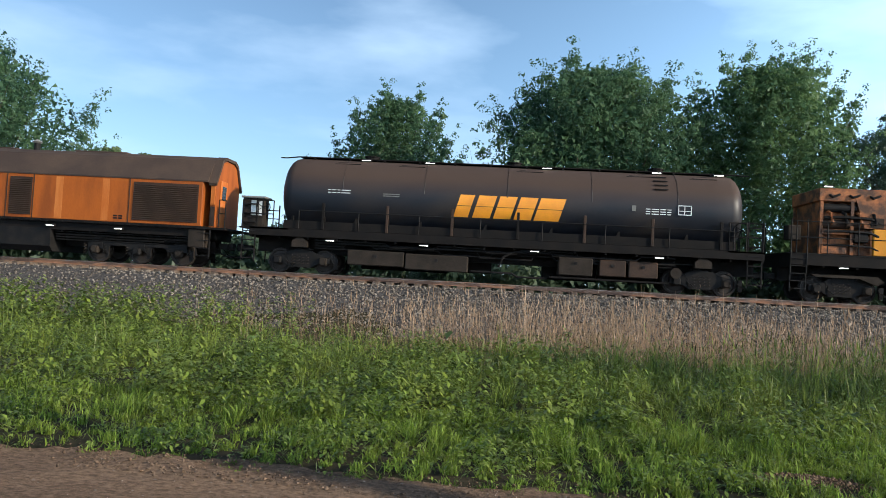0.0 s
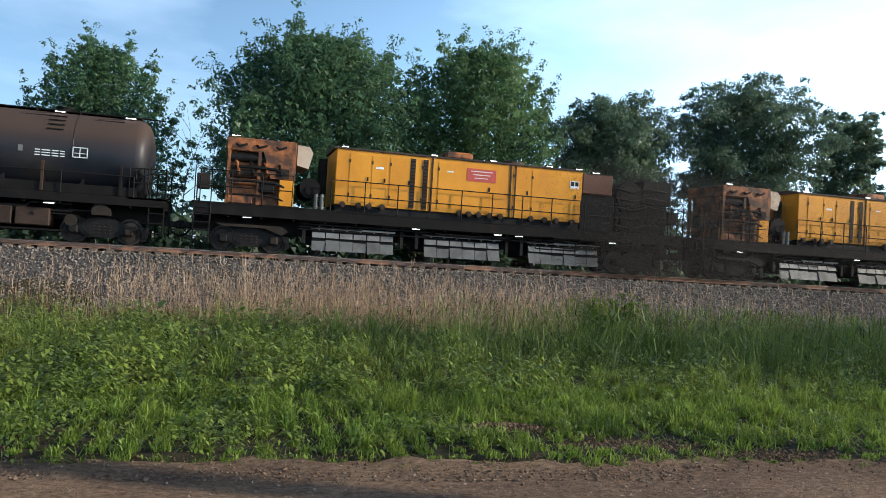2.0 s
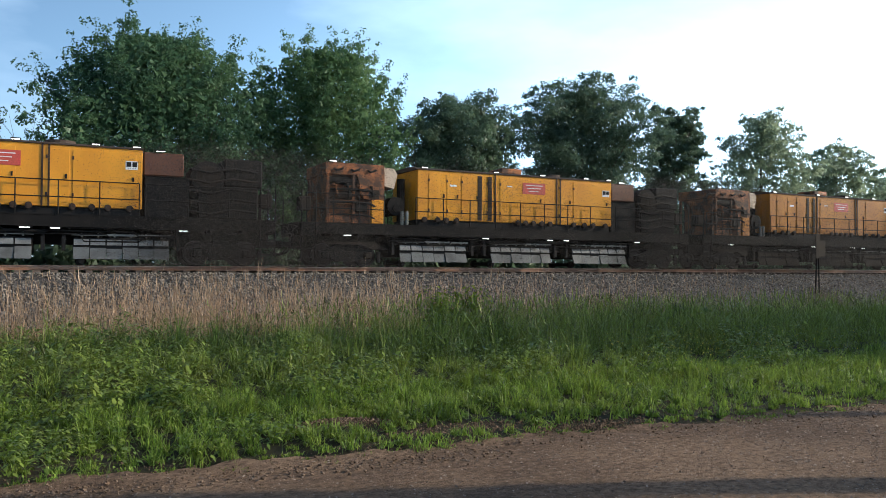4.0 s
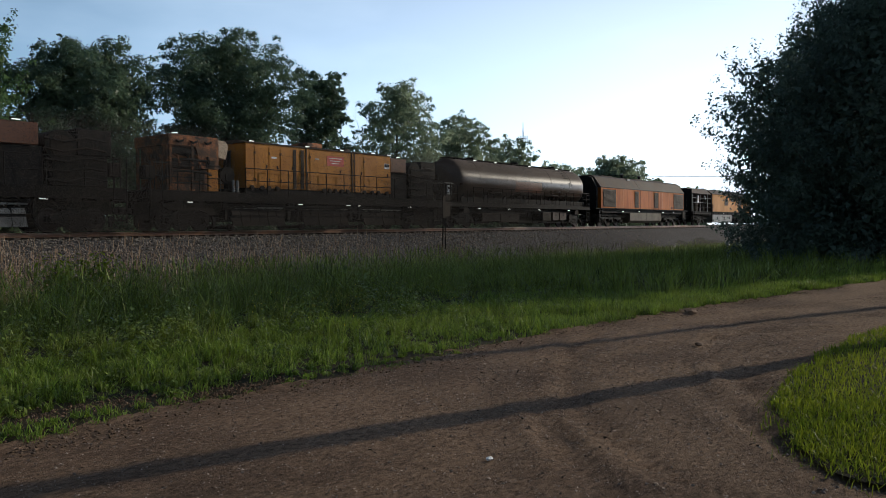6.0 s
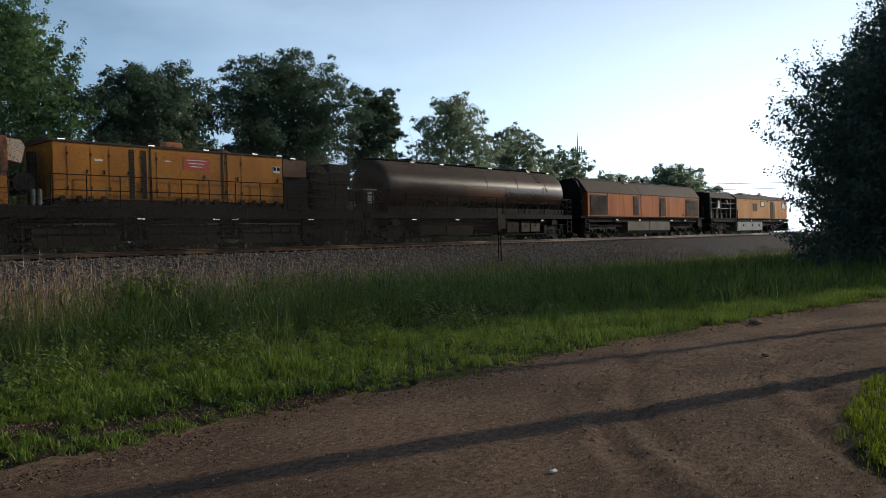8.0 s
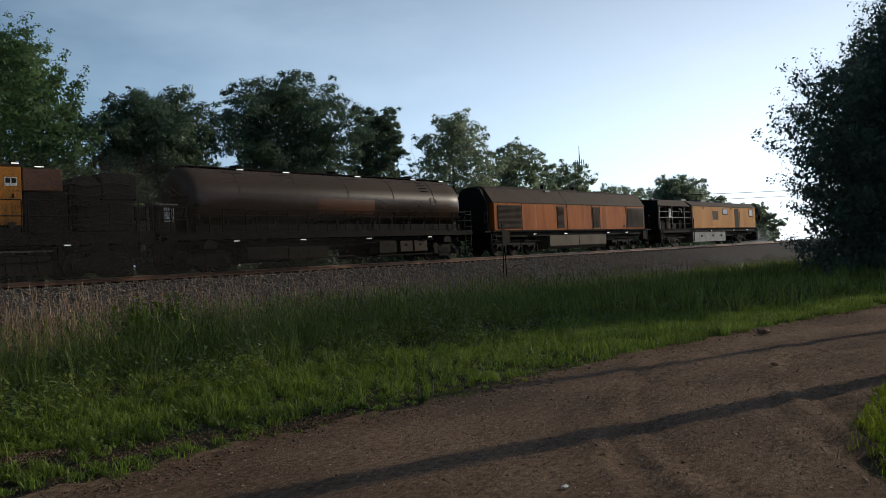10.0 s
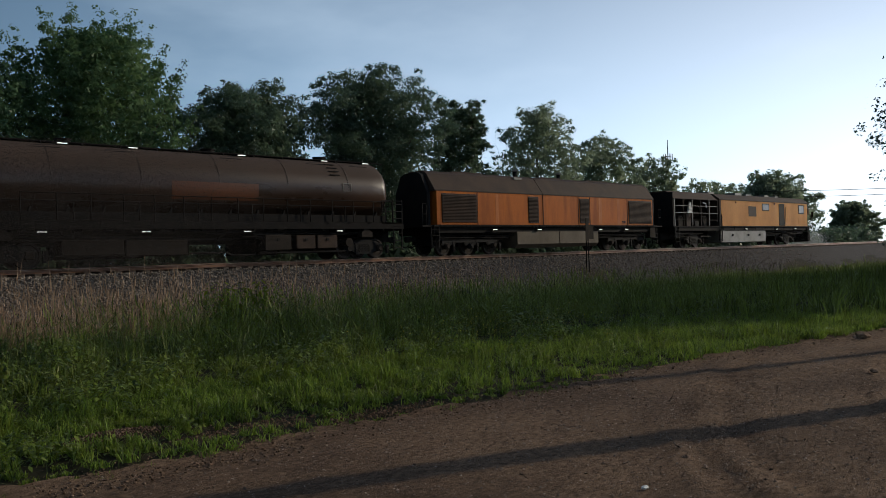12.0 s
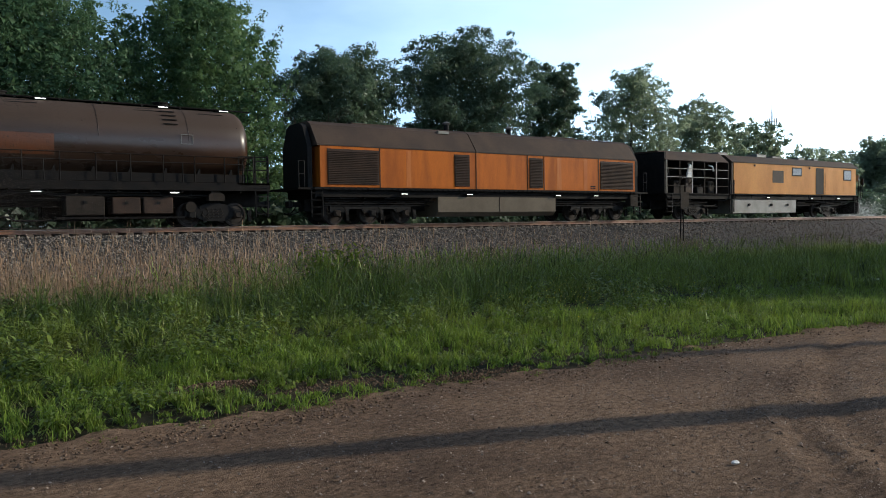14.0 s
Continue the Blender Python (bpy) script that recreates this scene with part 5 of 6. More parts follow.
def tree(name, label, x, y, z, height, spread, material, style="maple", leaves=26000, size=0.15, bare=0.18, seed=1, lean=0.0, trunk_r=0.22, clumps=110, skew=0.0, heart=0.2, tilt=0.0):
    """Tapered trunk and rising limbs; leafy fronds (maple, cone) or flat leafy pads (acacia, round) on them."""
    r = np.random.default_rng(seed)
    root = tagged(new(name), label, "tree")
    root.location = (x, y, z)
    fs, qs = CROWNS[style]

    def env(f, a):
        """Crown radius at the height fraction f and bearing a, as a share of the spread."""
        rough = 0.06 if style == "cone" else 0.12
        return np.interp(f, fs, qs) * (0.94 + rough * np.sin(3 * a + seed) + rough * 0.8 * np.sin(5 * a + 8 * f + 2 * seed))

    bm = B()
    top = np.array([lean * height * 0.12, -0.35 * tilt, height * 0.86])
    spine = [(0, 0, -0.1), (0.04 * spread * r.normal(), 0.04 * spread * r.normal(), height * 0.3), tuple(top * 0.7), tuple(top)]
    tube(bm, spine, [trunk_r * 1.3, trunk_r, trunk_r * 0.6, trunk_r * 0.15], 8)
    cen, rad = [], []
    pads = style in ("acacia", "round")
    for k in range(clumps):
        a = k * 2.39996 + r.normal(0, 0.25)
        f = ((k + r.random()) / clumps) ** (0.9 if not pads else 0.75)
        h = bare + (1 - bare) * f
        q = spread * env(f, a) * (r.uniform(0.45, 1.0) ** 0.6 if pads else r.uniform(0.74, 1.0))
        p = np.array([q * math.cos(a) * (1 + skew * math.cos(a)) + lean * height * 0.12 * f, q * math.sin(a) - tilt * max(0.0, h - 0.42), h * height])
        rise = (0.30 if style == "maple" else 0.16 if pads else 0.10) + 0.30 * q / height
        foot = np.clip(h - rise, 0.08, 0.95) * top
        out = np.array([math.cos(a), math.sin(a), 0.0])
        mid = foot * 0.5 + p * 0.5 + out * 0.10 * q + np.array([0, 0, -0.015 * height])
        if k % 4 == 0:
            tube(bm, [tuple(foot), tuple(mid), tuple(p)], [trunk_r * 0.34 * (1.1 - h), trunk_r * 0.17 * (1.1 - h) + 0.01, 0.012], 5)
        if pads:
            big = spread * r.uniform(0.15, 0.25) * (0.8 if f > 0.85 else 1.0)
            cen.append(p - out * big * 0.5)
            rad.append(big)
            for _ in range(5):
                b = a + r.normal(0, 1.1)
                cen.append(p + np.array([math.cos(b), math.sin(b), 0]) * big * r.uniform(0.3, 1.05) + np.array([0, 0, big * r.normal(0, 0.42)]))
                rad.append(big * r.uniform(0.28, 0.5))
            cen.append(foot * 0.35 + p * 0.65)
            rad.append(big * 0.8)
            continue
        base = spread * r.uniform(0.12, 0.155) * (1.0 if style == "maple" else 1.25)
        for s in (0.40, 0.52, 0.64, 0.75, 0.85, 0.94, 1.02, 1.08):
            c = foot * (1 - s) ** 2 + 2 * mid * s * (1 - s) + p * s * s
            cen.append(c + r.normal(0, 0.12 * base, 3))
            rad.append(base * (1.36 - 0.98 * s) * r.uniform(0.85, 1.15))
        for s in (0.55, 0.70, 0.83, 0.93):
            c = foot * (1 - s) ** 2 + 2 * mid * s * (1 - s) + p * s * s
            for way in (-1, 1):
                b = a + way * r.uniform(0.6, 1.0)
                twig = np.array([math.cos(b), math.sin(b), r.uniform(0.15, 0.65)]) * spread * 0.20 * (1.25 - s) * r.uniform(0.7, 1.3)
                for w in (0.4, 0.75, 1.0):
                    cen.append(c + twig * w)
                    rad.append(base * 0.36 * (1.3 - 0.6 * w))
    cen, rad = np.array(cen), np.array(rad)
    part("trunk", bm, BARK, root)
    share = rad ** (1.9 if pads else 1.7)
    counts = np.maximum(2, (leaves * share / np.sum(share)).astype(int))
    shape = {"acacia": (1.1, 1.1, 0.68), "round": (1.05, 1.05, 0.7)}.get(style, (1.0, 1.0, 0.8))
    v = leaf_cloud(cen, rad, counts, size, shape, 0.3, 3, 0.40)
    # the heart of the crown: broader sprays, shaded by the outer ones
    n = int(leaves * heart)
    f = r.random(n) ** (0.8 if style == "acacia" else 1.0)
    a = r.uniform(0, 2 * np.pi, n)
    q = env(f, a) * spread * {"acacia": 0.66, "cone": 0.84, "round": 0.74}.get(style, 0.80) * r.random(n) ** 0.5
    core = np.stack([q * np.cos(a) * (1 + skew * np.cos(a)) + lean * height * 0.12 * f, q * np.sin(a), (bare + (1 - bare) * f * 0.92) * height], -1)
    core[:, 1] -= tilt * np.maximum(0, core[:, 2] / height - 0.42)
    v3 = leaf_cloud(core, np.full(n, 0.3), np.full(n, 1), size * 1.8, (1, 1, 1), 0.3, 3)
    v = np.concatenate([v, v3])
    n = len(v) // 3
    raw("crown", v, np.arange(3 * n), np.full(n, 3), material, parent=root)
    return root


GZ = -0.2
tree("tree", "leafy maple with upswept branches behind the track", 4.3, 42, GZ, 14.0, 7.2, LEAF_MAPLE, "maple", 92000, 0.082, 0.32, 2, clumps=90, heart=0.25)
tree("tree", "tall leafy maple with light green foliage behind the track", 12.8, 42.5, GZ, 15.0, 6.6, LEAF_LIGHT, "maple", 92000, 0.082, 0.12, 5, lean=0.4, clumps=90, heart=0.25)
tree("tree", "compact rounded maple behind the track", -8.0, 50, GZ, 14.2, 5.6, LEAF_MAPLE, "maple", 56000, 0.085, 0.12, 9, clumps=70, heart=0.25)
tree("tree", "broad leafy tree beside the track", -33.2, 43, GZ, 15.0, 8.9, LEAF_MAPLE, "maple", 70000, 0.10, 0.08, 12, clumps=95, heart=0.25)
tree("tree", "low spreading sumac beside the track", -24.0, 45, GZ, 8.4, 2.7, LEAF_OLIVE, "acacia", 12000, 0.13, 0.3, 13, clumps=26)
tree("tree", "dark round-headed locust behind the track", 22.0, 42, GZ, 12.2, 4.7, LEAF_DARK, "acacia", 60000, 0.085, 0.25, 21, clumps=62)
tree("tree", "dark flat-topped locust with layered branches", 31.2, 42, GZ, 14.2, 5.0, LEAF_DARK, "acacia", 68000, 0.085, 0.28, 23, clumps=66)
tree("tree", "slender dark locust with an open crown", 39.8, 43, GZ, 13.6, 3.1, LEAF_DARK, "acacia", 30000, 0.09, 0.28, 26, lean=0.5, clumps=36)
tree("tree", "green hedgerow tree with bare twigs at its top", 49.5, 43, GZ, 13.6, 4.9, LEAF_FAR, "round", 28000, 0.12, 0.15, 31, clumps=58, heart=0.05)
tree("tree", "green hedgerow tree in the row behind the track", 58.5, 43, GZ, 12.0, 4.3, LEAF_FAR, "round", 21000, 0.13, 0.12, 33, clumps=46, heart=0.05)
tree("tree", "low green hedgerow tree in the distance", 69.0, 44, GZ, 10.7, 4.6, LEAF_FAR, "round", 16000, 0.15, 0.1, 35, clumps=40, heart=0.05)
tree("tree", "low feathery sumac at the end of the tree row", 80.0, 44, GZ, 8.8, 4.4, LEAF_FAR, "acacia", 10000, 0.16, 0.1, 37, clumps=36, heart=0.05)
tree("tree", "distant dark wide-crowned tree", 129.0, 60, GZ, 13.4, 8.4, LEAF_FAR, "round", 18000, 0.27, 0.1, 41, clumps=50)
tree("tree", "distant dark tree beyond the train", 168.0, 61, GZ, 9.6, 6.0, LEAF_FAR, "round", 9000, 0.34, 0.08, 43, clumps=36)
tree("tree", "large dense dark tree by the road with low branches", 33.8, 4.9, -0.1, 14.2, 6.4, LEAF_SHADE, "cone", 160000, 0.066, 0.0, 47, clumps=230, trunk_r=0.3, skew=0.05, heart=0.36, tilt=5.5)
# out of sight behind the first tree, added for the shade it throws on the ditch
tree("tree", "unseen leafy tree added behind the roadside tree to shade the ditch", 52.0, 8.6, -0.1, 14.0, 6.6, LEAF_SHADE, "round", 24000, 0.17, 0.03, 48, clumps=70, trunk_r=0.28, heart=0.5)
for k, (x, y, h) in enumerate(((-40, 47, 5), (-17, 44, 3.4), (-13, 46, 4.5), (-3, 45, 2.2), (1.5, 44, 3.0), (9, 43, 4), (17.5, 44, 5), (26, 43, 5.2), (35.5, 43, 5), (44.5, 43, 6.5), (54, 44, 6), (64, 44, 6.5), (74, 45, 6), (88, 46, 5), (100, 48, 4.5))):
    o = tree("shrub", "dense green shrub in the hedgerow behind the track", x, y, GZ, h, h * 0.75, LEAF_OLIVE if k % 2 else LEAF_DARK, "round", 4200, 0.15, 0.02, 60 + k, trunk_r=0.07, clumps=26)
    o["category"] = "shrub"



def bare_sapling(x, y, h, seed):
    """A thin leafless sapling: forking twigs."""
    r = random.Random(seed)
    t = tagged(new("sapling"), "thin leafless sapling with bare forking twigs", "sapling")
    t.location = (x, y, GZ)

    def grow(base, way, length, radius, depth):
        tip = base + way * length
        part("branch", tube(B(), [tuple(base), tuple((base + tip) / 2 + Vector((r.gauss(0, 0.04), r.gauss(0, 0.04), 0)) * length), tuple(tip)], [radius, radius * 0.8, radius * 0.55], 5), BARK, t)
        if depth:
            for _ in range(3):
                w = (way + Vector((r.gauss(0, 0.42), r.gauss(0, 0.42), r.uniform(0, 0.25)))).normalized()
                grow(base + way * length * r.uniform(0.6, 1.0), w, length * r.uniform(0.5, 0.72), radius * 0.55, depth - 1)

    grow(Vector((0, 0, -0.1)), Vector((0, 0, 1)), h * 0.42, 0.06, 3)


bare_sapling(-2.7, 45.5, 11.0, 3)
bare_sapling(45.6, 42.0, 13.0, 4)
bare_sapling(19.0, 41.0, 12.0, 5)
n = 1100
hc = np.stack([rng.uniform(-50, 112, n), rng.uniform(37.5, 41.0, n), rng.uniform(0.7, 3.0, n)], -1)
v = leaf_cloud(hc, rng.uniform(0.6, 1.3, n), np.full(n, 70), 0.22, (1.3, 1, 0.9), 0.3, 3)
raw("undergrowth", v, np.arange(len(v)), np.full(len(v) // 3, 3), LEAF_DARK, "stuff", "low tangled undergrowth beyond the track", "undergrowth")

# ---- grasses ----


def blades(name, px, py, pz, height, width, material, label, lean=0.35, seed=0, category="grass", head=0.0):
    """Bent tapering blades; head widens the tip into a seed head."""
    r = np.random.default_rng(seed)
    n = len(px)
    a = r.uniform(0, 2 * np.pi, n)
    b = r.uniform(0, 2 * np.pi, n)
    l = np.abs(r.normal(0, lean, n)) + 0.05
    base = np.stack([px, py, pz], -1)
    side_ = np.stack([np.cos(a), np.sin(a), 0 * a], -1) * (width / 2)[:, None]
    tip = np.stack([np.cos(b) * l, np.sin(b) * l, 1 - 0.45 * l ** 2], -1) * height[:, None]
    mid = np.stack([np.cos(b) * l * 0.32, np.sin(b) * l * 0.32, np.full(n, 0.55)], -1) * height[:, None]
    if head:
        v = np.stack([base - side_ * 0.5, base + side_ * 0.5, base + mid * 1.5 + side_ * 0.5, base + tip * 0.9 + side_ * head, base + tip * 1.08, base + tip * 0.9 - side_ * head, base + mid * 1.5 - side_ * 0.5], 1)
        f = np.array([0, 1, 2, 6, 6, 2, 3, 5, 5, 3, 4])
        k, sizes = 7, (4, 4, 3)
    else:
        v = np.stack([base - side_, base + side_, base + mid + side_ * 0.8, base + tip, base + mid - side_ * 0.8], 1)
        f = np.array([0, 1, 2, 4, 4, 2, 3])
        k, sizes = 5, (4, 3)
    flat = (f[None] + k * np.arange(n)[:, None]).ravel()
    return raw(name, v.reshape(-1, 3), flat, np.tile(sizes, n), material, "stuff", label, category)


def earth(x, y):
    """0 where the turned earth lies bare, else 1."""
    d = np.minimum.reduce([((x - a) / c) ** 2 + ((y - b) / e) ** 2 for a, b, c, e in ((2.2, 6.72, 0.5, 0.22), (3.25, 6.15, 0.65, 0.26), (4.5, 5.8, 0.7, 0.17))])
    return d > 1.0


def tufts(x, y, cell, pull, seed):
    """Draws scattered blades together into tufts, with hollows between."""
    i, j = np.floor(x / cell), np.floor(y / cell)
    h = lambda k: np.modf(np.abs(np.sin(i * 127.1 + j * 311.7 + k + seed)) * 43758.5453)[0]
    cx, cy = (i + 0.15 + 0.7 * h(0.0)) * cell, (j + 0.15 + 0.7 * h(4.7)) * cell
    w = pull * (0.5 + 0.5 * h(9.1))
    return x + (cx - x) * w, y + (cy - y) * w, 0.55 + 0.8 * h(6.3) ** 1.3


def strip(n, x0, xm, x1, y0, y1, keep=None):
    x = rng.triangular(x0, xm, x1, n)
    y = rng.uniform(y0, y1, n)
    ok = (y > road_edge(x) - 0.14 + 0.16 * waves(x, y, 1.1, 40) + 0.06 * rng.normal(size=n)) & earth(x, y)
    if keep is not None:
        ok &= rng.random(n) < keep(x, y)
    return x[ok], y[ok]


x, y = strip(96000, -9, 1, 18, 5.2, 8.8, lambda x, y: np.clip(0.8 + 0.7 * waves(x, y, 0.8, 44), 0.2, 1))
x, y, rise = tufts(x, y, 0.24, 0.62, 1)
h = (0.55 + 0.45 * rise) * (0.055 + 0.085 * np.clip((y - road_edge(x)) / 1.6, 0, 1)) * (1 + 0.7 * waves(x, y, 1.1, 50)) * rng.uniform(0.6, 1.3, len(x))
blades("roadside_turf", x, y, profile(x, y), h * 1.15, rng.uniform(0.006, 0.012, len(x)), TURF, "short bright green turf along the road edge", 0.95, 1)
tall = lambda x, y: np.clip(0.65 + 1.6 * waves(x, y, 1.0, 51), 0.05, 1)
mound = lambda x, y: np.clip(1 + 0.75 * waves(x, y, 3.2, 58, 2) + 0.45 * waves(x, y, 1.0, 52, 2), 0.35, 2.0)
x, y = strip(92000, -12, 3, 30, 6.8, 14.5, tall)
x, y, rise = tufts(x, y, 0.50, 0.78, 2)
h = (0.4 + 0.6 * rise) * np.interp(y, [6.8, 8.2, 9.5, 12, 15], [0.06, 0.13, 0.28, 0.46, 0.60]) * mound(x, y) * rng.uniform(0.5, 1.2, len(x)) * np.interp(x, [-13, 0, 5], [0.8, 0.85, 1.0])
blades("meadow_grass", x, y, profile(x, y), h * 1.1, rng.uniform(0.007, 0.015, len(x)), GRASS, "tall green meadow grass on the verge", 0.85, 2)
x, y = strip(72000, -30, 12, 85, 13.5, 24.6, lambda x, y: np.where((x > -7) & (x < 15) & (y > 16.5), 0.18, 0.9) * np.interp(y, [13, 22, 24.6], [1, 0.9, 0.35]) * np.clip(0.75 + 0.9 * waves(x, y, 2.2, 59), 0.15, 1))
x, y, rise = tufts(x, y, 0.7, 0.5, 4)
h = (0.35 + 0.65 * rise) * np.interp(y, [13, 17, 24], [0.60, 0.55, 0.35]) * mound(x, y) * rng.uniform(0.5, 1.2, len(x))
blades("ditch_grass", x, y, profile(x, y), h, rng.uniform(0.010, 0.021, len(x)), GRASS, "rough green grass in the ditch below the ballast", 0.8, 3)
x, y = strip(3600, 2, 8, 24, 9.5, 15.5)
blades("seed_head_grass", x, y, profile(x, y), rng.uniform(0.7, 1.12, len(x)), rng.uniform(0.006, 0.009, len(x)), GRASS, "tall seeding grass stalks in the verge", 0.5, 4, head=2.2)
x = np.concatenate([rng.normal(3.0, 4.4, 10500), rng.uniform(8, 24, 2600)])
y = rng.uniform(16.0, 24.8, len(x))
ok = (x > -8) & (rng.random(len(x)) < np.clip(0.5 + 0.8 * waves(x, y, 1.8, 55), 0.05, 1))
x, y = x[ok], y[ok]
blades("dry_grass", x, y, profile(x, y), rng.uniform(0.4, 1.45, len(x)) * np.clip(1 + 0.6 * waves(x, y, 2.4, 56), 0.4, 1.4), rng.uniform(0.0035, 0.0075, len(x)), STRAW, "dry straw-brown grass stalks below the ballast", 0.16, 5, head=2.6)
x, y = strip(1500, -10, 7, 20, 9.0, 14.5)
blades("pale_stalks", x, y, profile(x, y), rng.uniform(0.35, 0.8, len(x)), rng.uniform(0.004, 0.008, len(x)), PALE, "pale seeding stalks standing over the grass", 0.35, 9, head=1.8)
x, y = strip(1500, -9, 2, 18, 5.6, 9.0)
blades("pale_blades", x, y, profile(x, y), rng.uniform(0.07, 0.2, len(x)), rng.uniform(0.004, 0.008, len(x)), PALE, "pale dry blades in the short grass", 0.7, 10)
# lawn beside the road
n = 30000
x = rng.triangular(4.9, 5.5, 18, n)
y = np.minimum(lawn_edge(x) + 0.05, lawn_edge(x) - rng.random(n) ** 1.2 * 4.0 + 0.1 * waves(x, x, 0.6, 57))
blades("lawn", x, y, np.full(len(x), 0.03), rng.uniform(0.04, 0.09, n), rng.uniform(0.006, 0.011, n), LAWN, "short mown yellow-green lawn beside the road", 0.8, 6)
x = rng.triangular(8, 14, 36, 46000)
y = road_edge(x) + 0.05 + rng.random(len(x)) ** 1.4 * 1.9 + 0.12 * waves(x, x, 0.8, 71)
blades("roadside_turf", x, y, profile(x, y), rng.uniform(0.06, 0.19, len(x)) * np.clip(1 + 0.6 * waves(x, y, 0.9, 72), 0.4, 1.7), rng.uniform(0.006, 0.014, len(x)), TURF, "bright grass strip along the bend of the road", 0.85, 21)
x = rng.uniform(15, 48, 26000)
y = road_edge(x) + 1.2 + rng.random(len(x)) * (14.5 - road_edge(x) - 1.2)
x, y, rise = tufts(x, y, 0.8, 0.6, 3)
blades("bank_grass", x, y, profile(x, y), rise * rng.uniform(0.25, 0.65, len(x)) * (1 + 0.4 * waves(x, y, 2.5, 73)), rng.uniform(0.012, 0.028, len(x)), GRASS, "rough grass in the shade of the roadside tree", 0.7, 22)
n = 24000
x = rng.uniform(4.6, 7.2, n)
y = rng.uniform(-4.0, 1.75, n)
jx = x + 0.12 * rng.normal(size=n)
ok = y < lawn_edge(jx) + 0.10 * rng.normal(size=n)
blades("lawn_border", x[ok], y[ok], np.full(int(ok.sum()), 0.01), rng.uniform(0.04, 0.10, int(ok.sum())), rng.uniform(0.005, 0.009, int(ok.sum())), LAWN, "ragged border of the mown lawn", 0.9, 8)
x, y = strip(9000, 20, 40, 95, -8, 9)
blades("far_verge_grass", x, y, profile(x, y), rng.uniform(0.15, 0.45, len(x)), rng.uniform(0.02, 0.05, len(x)), TURF, "grass verge further along the road", 0.5, 7)


def weeds(name, px, py, height, n_leaves, size, material, label, seed):
    """Broad-leaved weeds: leaves up short stems."""
    r = np.random.default_rng(seed)
    n = len(px)
    hh = height * r.uniform(0.6, 1.25, n)
    c = np.repeat(np.stack([px, py, profile(px, py)], -1), n_leaves, 0)
    t = r.random(n * n_leaves)
    a = r.uniform(0, 2 * np.pi, n * n_leaves)
    q = r.uniform(0.03, 0.17, n * n_leaves) * (1.2 - 0.6 * t)
    p = c + np.stack([np.cos(a) * q, np.sin(a) * q, t * np.repeat(hh, n_leaves)], -1)
    out = np.stack([np.cos(a), np.sin(a), r.normal(-0.1, 0.35, len(a))], -1)
    across = np.stack([-np.sin(a), np.cos(a), r.normal(0, 0.2, len(a))], -1)
    s = (size * r.uniform(0.5, 1.3, len(a)))[:, None]
    v = np.stack([p, p + out * s * 0.5 + across * s * 0.32, p + out * s * 1.1 - (0, 0, 0.25) * s, p + out * s * 0.5 - across * s * 0.32], 1).reshape(-1, 3)
    m = len(v) // 4
    return raw(name, v, np.arange(4 * m), np.full(m, 4), material, "stuff", label, "weeds")


x, y = strip(9000, -12, -2, 16, 7.6, 15.5, lambda x, y: np.clip(0.25 + 1.6 * waves(x, y, 1.8, 61), 0, 1) * np.interp(x, [0, 4], [1, 0.35]))
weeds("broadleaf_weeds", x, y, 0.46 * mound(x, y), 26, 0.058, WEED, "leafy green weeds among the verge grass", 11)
x, y = strip(300, -18, -13, -5, 14, 24)
weeds("leafy_brush", x, y, 1.15, 60, 0.10, WEED, "yellow-green leafy brush below the ballast", 12)
x = np.concatenate([rng.normal(-0.6, 0.6, 8), rng.normal(-3.6, 0.5, 5), rng.normal(10.5, 0.5, 5)])
y = np.concatenate([rng.normal(11.3, 0.5, 8), rng.normal(9.8, 0.5, 5), rng.normal(10.2, 0.4, 5)])
weeds("burdock", x, y, 0.7, 14, 0.15, WEED, "large-leaved burdock plants in the verge", 16)
x = rng.normal(7.3, 0.38, 60)
y = rng.normal(14.4, 0.3, 60)
weeds("bright_bush", x, y, 1.05, 60, 0.09, LAWN, "bright green leafy bush in the tall grass", 13)
x = rng.normal(9.4, 1.3, 260)
y = rng.normal(9.2, 0.9, 260)
weeds("yellow_flowers", x, y, 0.5, 5, 0.022, FLOWER, "small yellow wild flowers in the grass", 14)
x, y = strip(6500, -9, 0, 16, 6.0, 9.8, lambda x, y: np.clip(0.3 + 1.4 * waves(x, y, 1.2, 63), 0, 1) * np.interp(x, [0, 4], [1, 0.5]))
weeds("clover", x, y, 0.17 * mound(x, y), 12, 0.042, WEED, "leafy clover patches at the grass edge", 15)

# ---- small things ----
sign = tagged(new("track_sign"), "small weathered trackside sign on two thin posts", "sign")
sign.location = (33.6, 25.9, 0.2)
part("post", tube(B(), [(0, 0, -0.2), (0.14, 0, 2.95)], 0.035, 6), FRAME, sign)
part("post", tube(B(), [(0.42, 0.1, -0.2), (0.36, 0.1, 2.2)], 0.03, 6), FRAME, sign)
part("panel", box(B(), -0.02, 0.26, -0.06, -0.03, 1.75, 3.0, 0.01), DUSTY, sign, "pale narrow panel")
part("panel", box(B(), 0.22, 0.78, 0.02, 0.06, 1.85, 2.65, 0.01), DUSTY, sign, "dark square panel")
litter = tagged(new("litter"), "crumpled white scrap of paper lying on the road", "litter")
litter.location = (4.06, 2.73, 0.0)
bm = B()
bmesh.ops.create_icosphere(bm, subdivisions=2, radius=0.038)
for v in bm.verts:
    k = 1 + 0.35 * noise.noise(v.co * 40)
    v.co = Vector((v.co.x * 0.8 * k, v.co.y * 0.5 * k, max(v.co.z * 0.3 * k + 0.01, 0)))
part("crumple", bm, PAPER, litter)
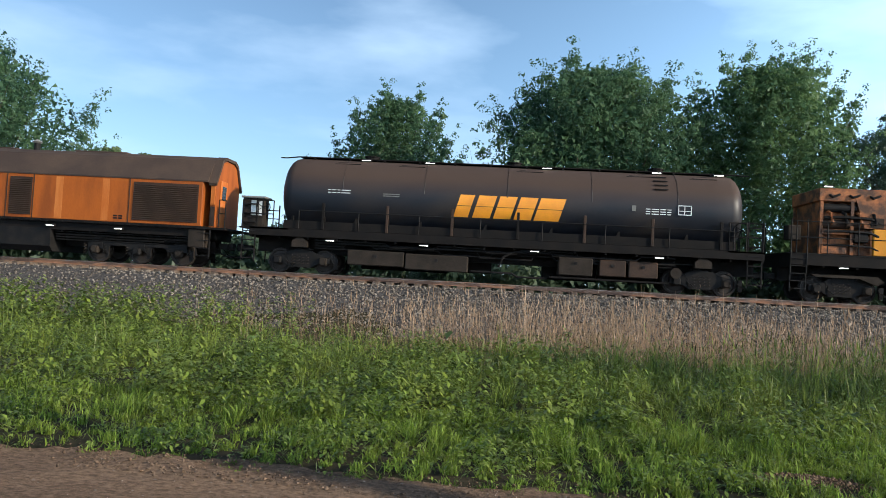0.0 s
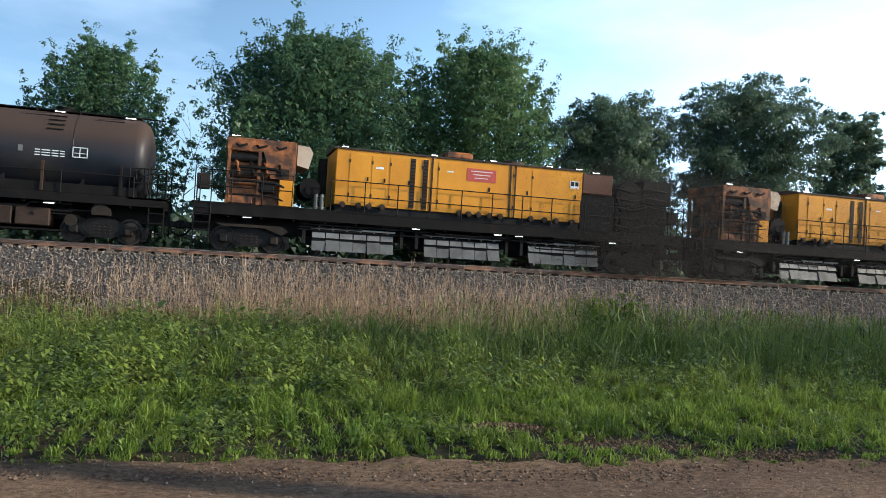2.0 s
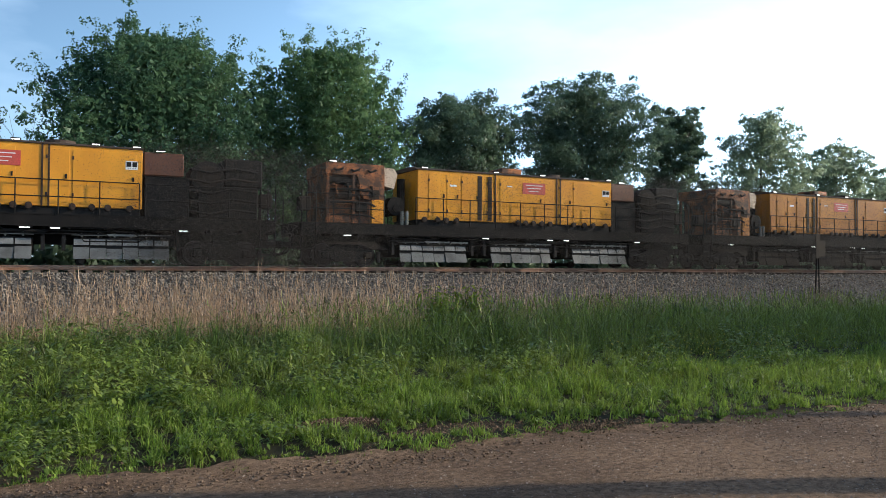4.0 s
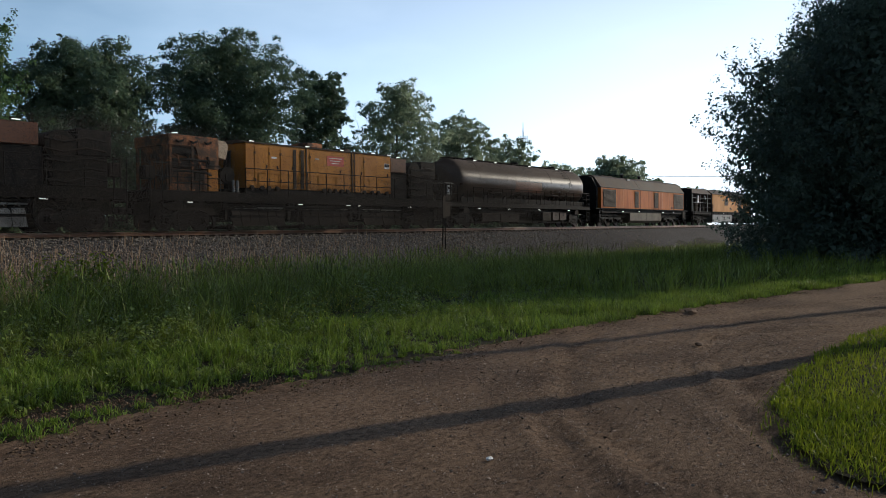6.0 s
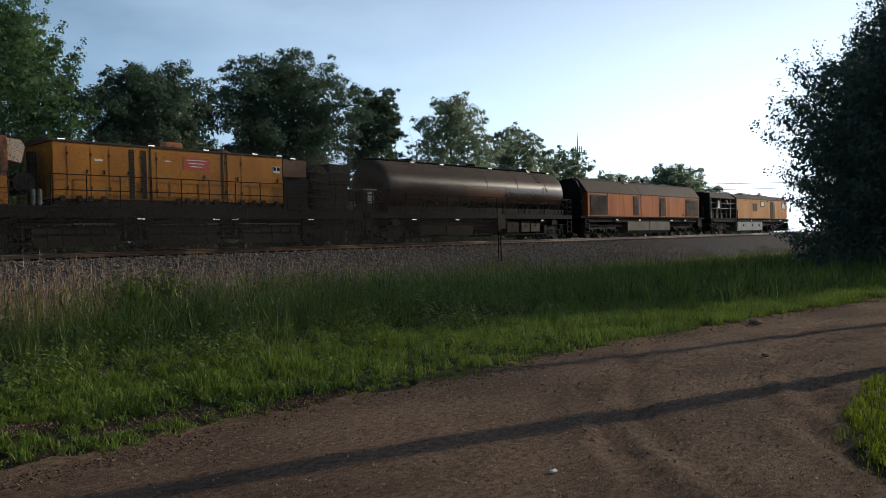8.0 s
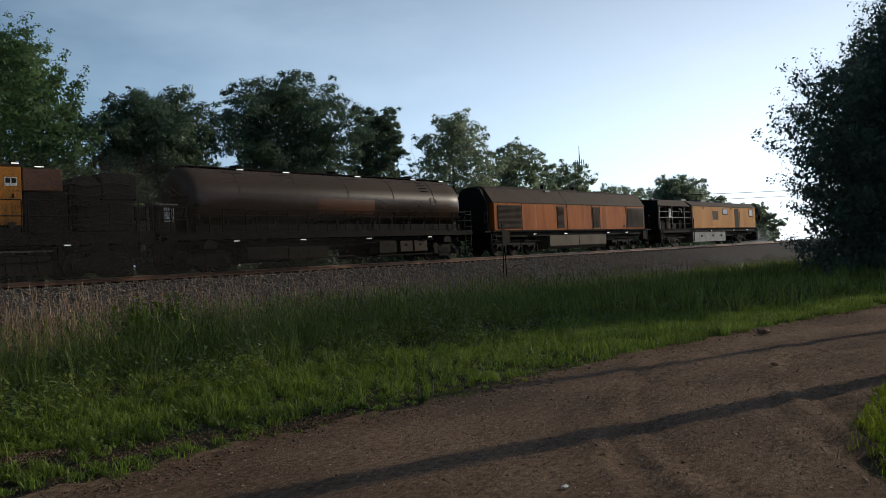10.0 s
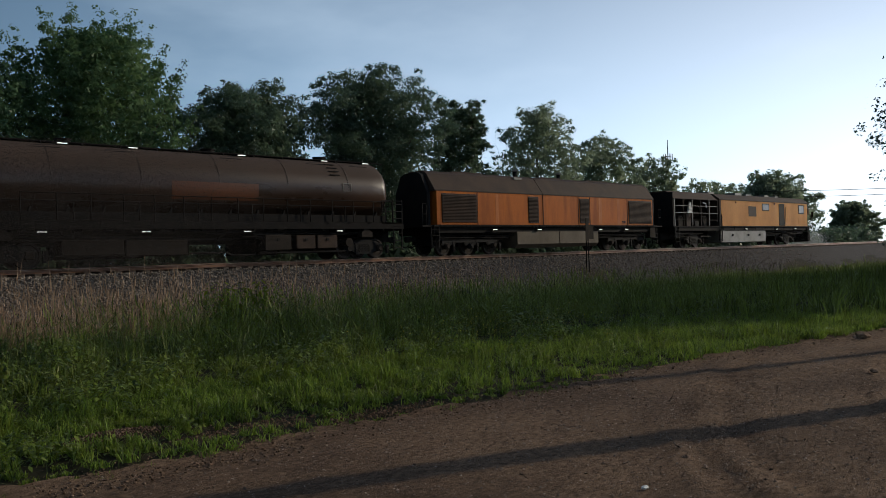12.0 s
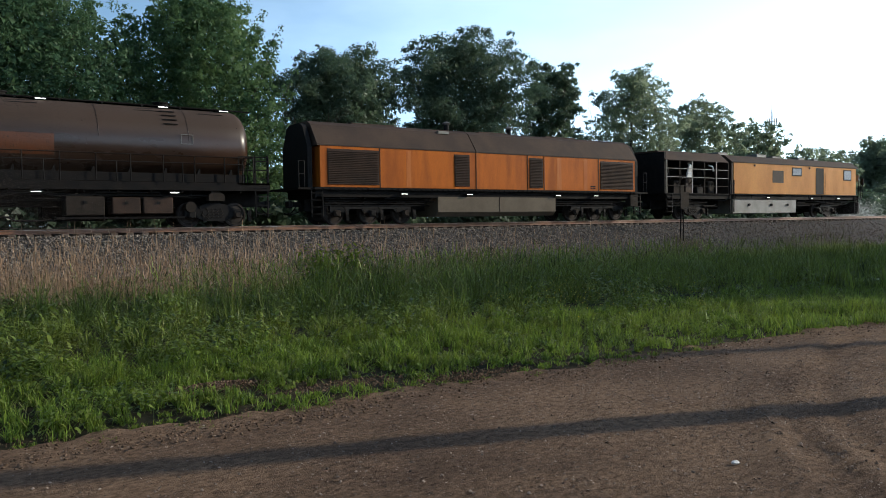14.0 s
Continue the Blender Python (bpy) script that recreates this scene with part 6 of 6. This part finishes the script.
for k, (x, y, r_) in enumerate(((12.7, 4.5, 0.09), (12.9, 4.62, 0.06), (9.3, 3.2, 0.04))):
    bm = B()
    bmesh.ops.create_icosphere(bm, subdivisions=2, radius=r_)
    for v in bm.verts:
        q = 1 + 0.5 * noise.noise(v.co * 18 + Vector((k, 0, 0)))
        v.co = Vector((v.co.x * 1.3 * q, v.co.y * q, max(v.co.z * 0.6 * q + 0.02, -0.01)))
    o = link("dirt_lump", bm, CLOD)
    o.location = (x, y, 0.01)
    tagged(o, "lump of dry earth lying on the dirt road", "dirt lump")


def utility_pole(x, y, h, r):
    p = tagged(new("utility_pole"), "weathered timber utility pole beside the road", "utility pole", "utility poles along the road")
    p.location = (x, y, -0.05)
    part("pole", tube(B(), [(0, 0, -0.3), (0, 0, h * 0.5), (0, 0, h)], [r, r * 0.88, r * 0.72], 12), WOOD, p)
    return p


utility_pole(14.6, -0.17, 10.6, 0.2)
utility_pole(24.5, -1.35, 9.0, 0.14)
mast = tagged(new("cell_tower"), "distant slim antenna mast above the trees", "mast")
mast.location = (244, 150, 0)
part("mast_pole", tube(B(), [(0, 0, 0), (0, 0, 36), (0, 0, 40)], [0.25, 0.2, 0.08], 8), GREY, mast)
for k in range(6):
    a = k * math.pi / 3
    part("antenna_panel", box(B(), 1.5 * math.cos(a) - 0.14, 1.5 * math.cos(a) + 0.14, 1.5 * math.sin(a) - 0.1, 1.5 * math.sin(a) + 0.1, 32.8, 34.9), GREY, mast)
    part("antenna_arm", tube(B(), [(0, 0, 34), (1.5 * math.cos(a), 1.5 * math.sin(a), 34)], 0.08, 5), GREY, mast)
wires = tagged(new("power_lines"), "two thin power lines in the distance", "power line")
for dz in (0.0, 0.9):
    pts = [(110 + 60 * t, 52 - 34 * t, 8.3 + dz + 2.4 * t - 2.4 * t * (1 - t)) for t in np.linspace(0, 1, 12)]
    part("wire", tube(B(), pts, 0.05, 4), BLACK, wires)


# ---- what moves ----
def motions():
    for root, x0 in MOVERS:
        walk(root, [(t, pose(x0 - PACE * t, TRACK_Y, RAIL_Z)) for t in (0.0, 7.0, 14.0)])
    for ob, x, r in WHEELS:
        turn = -math.degrees(PACE / r)
        step = 0.1 if r > 0.3 else 1 / 30
        rows = [(t, Matrix.Translation((x, 0, r)) @ Matrix.Rotation(radians(turn * t), 4, "Y")) for t in np.arange(0, 14.0 + step / 2, step)]
        walk(ob, rows)


motions()
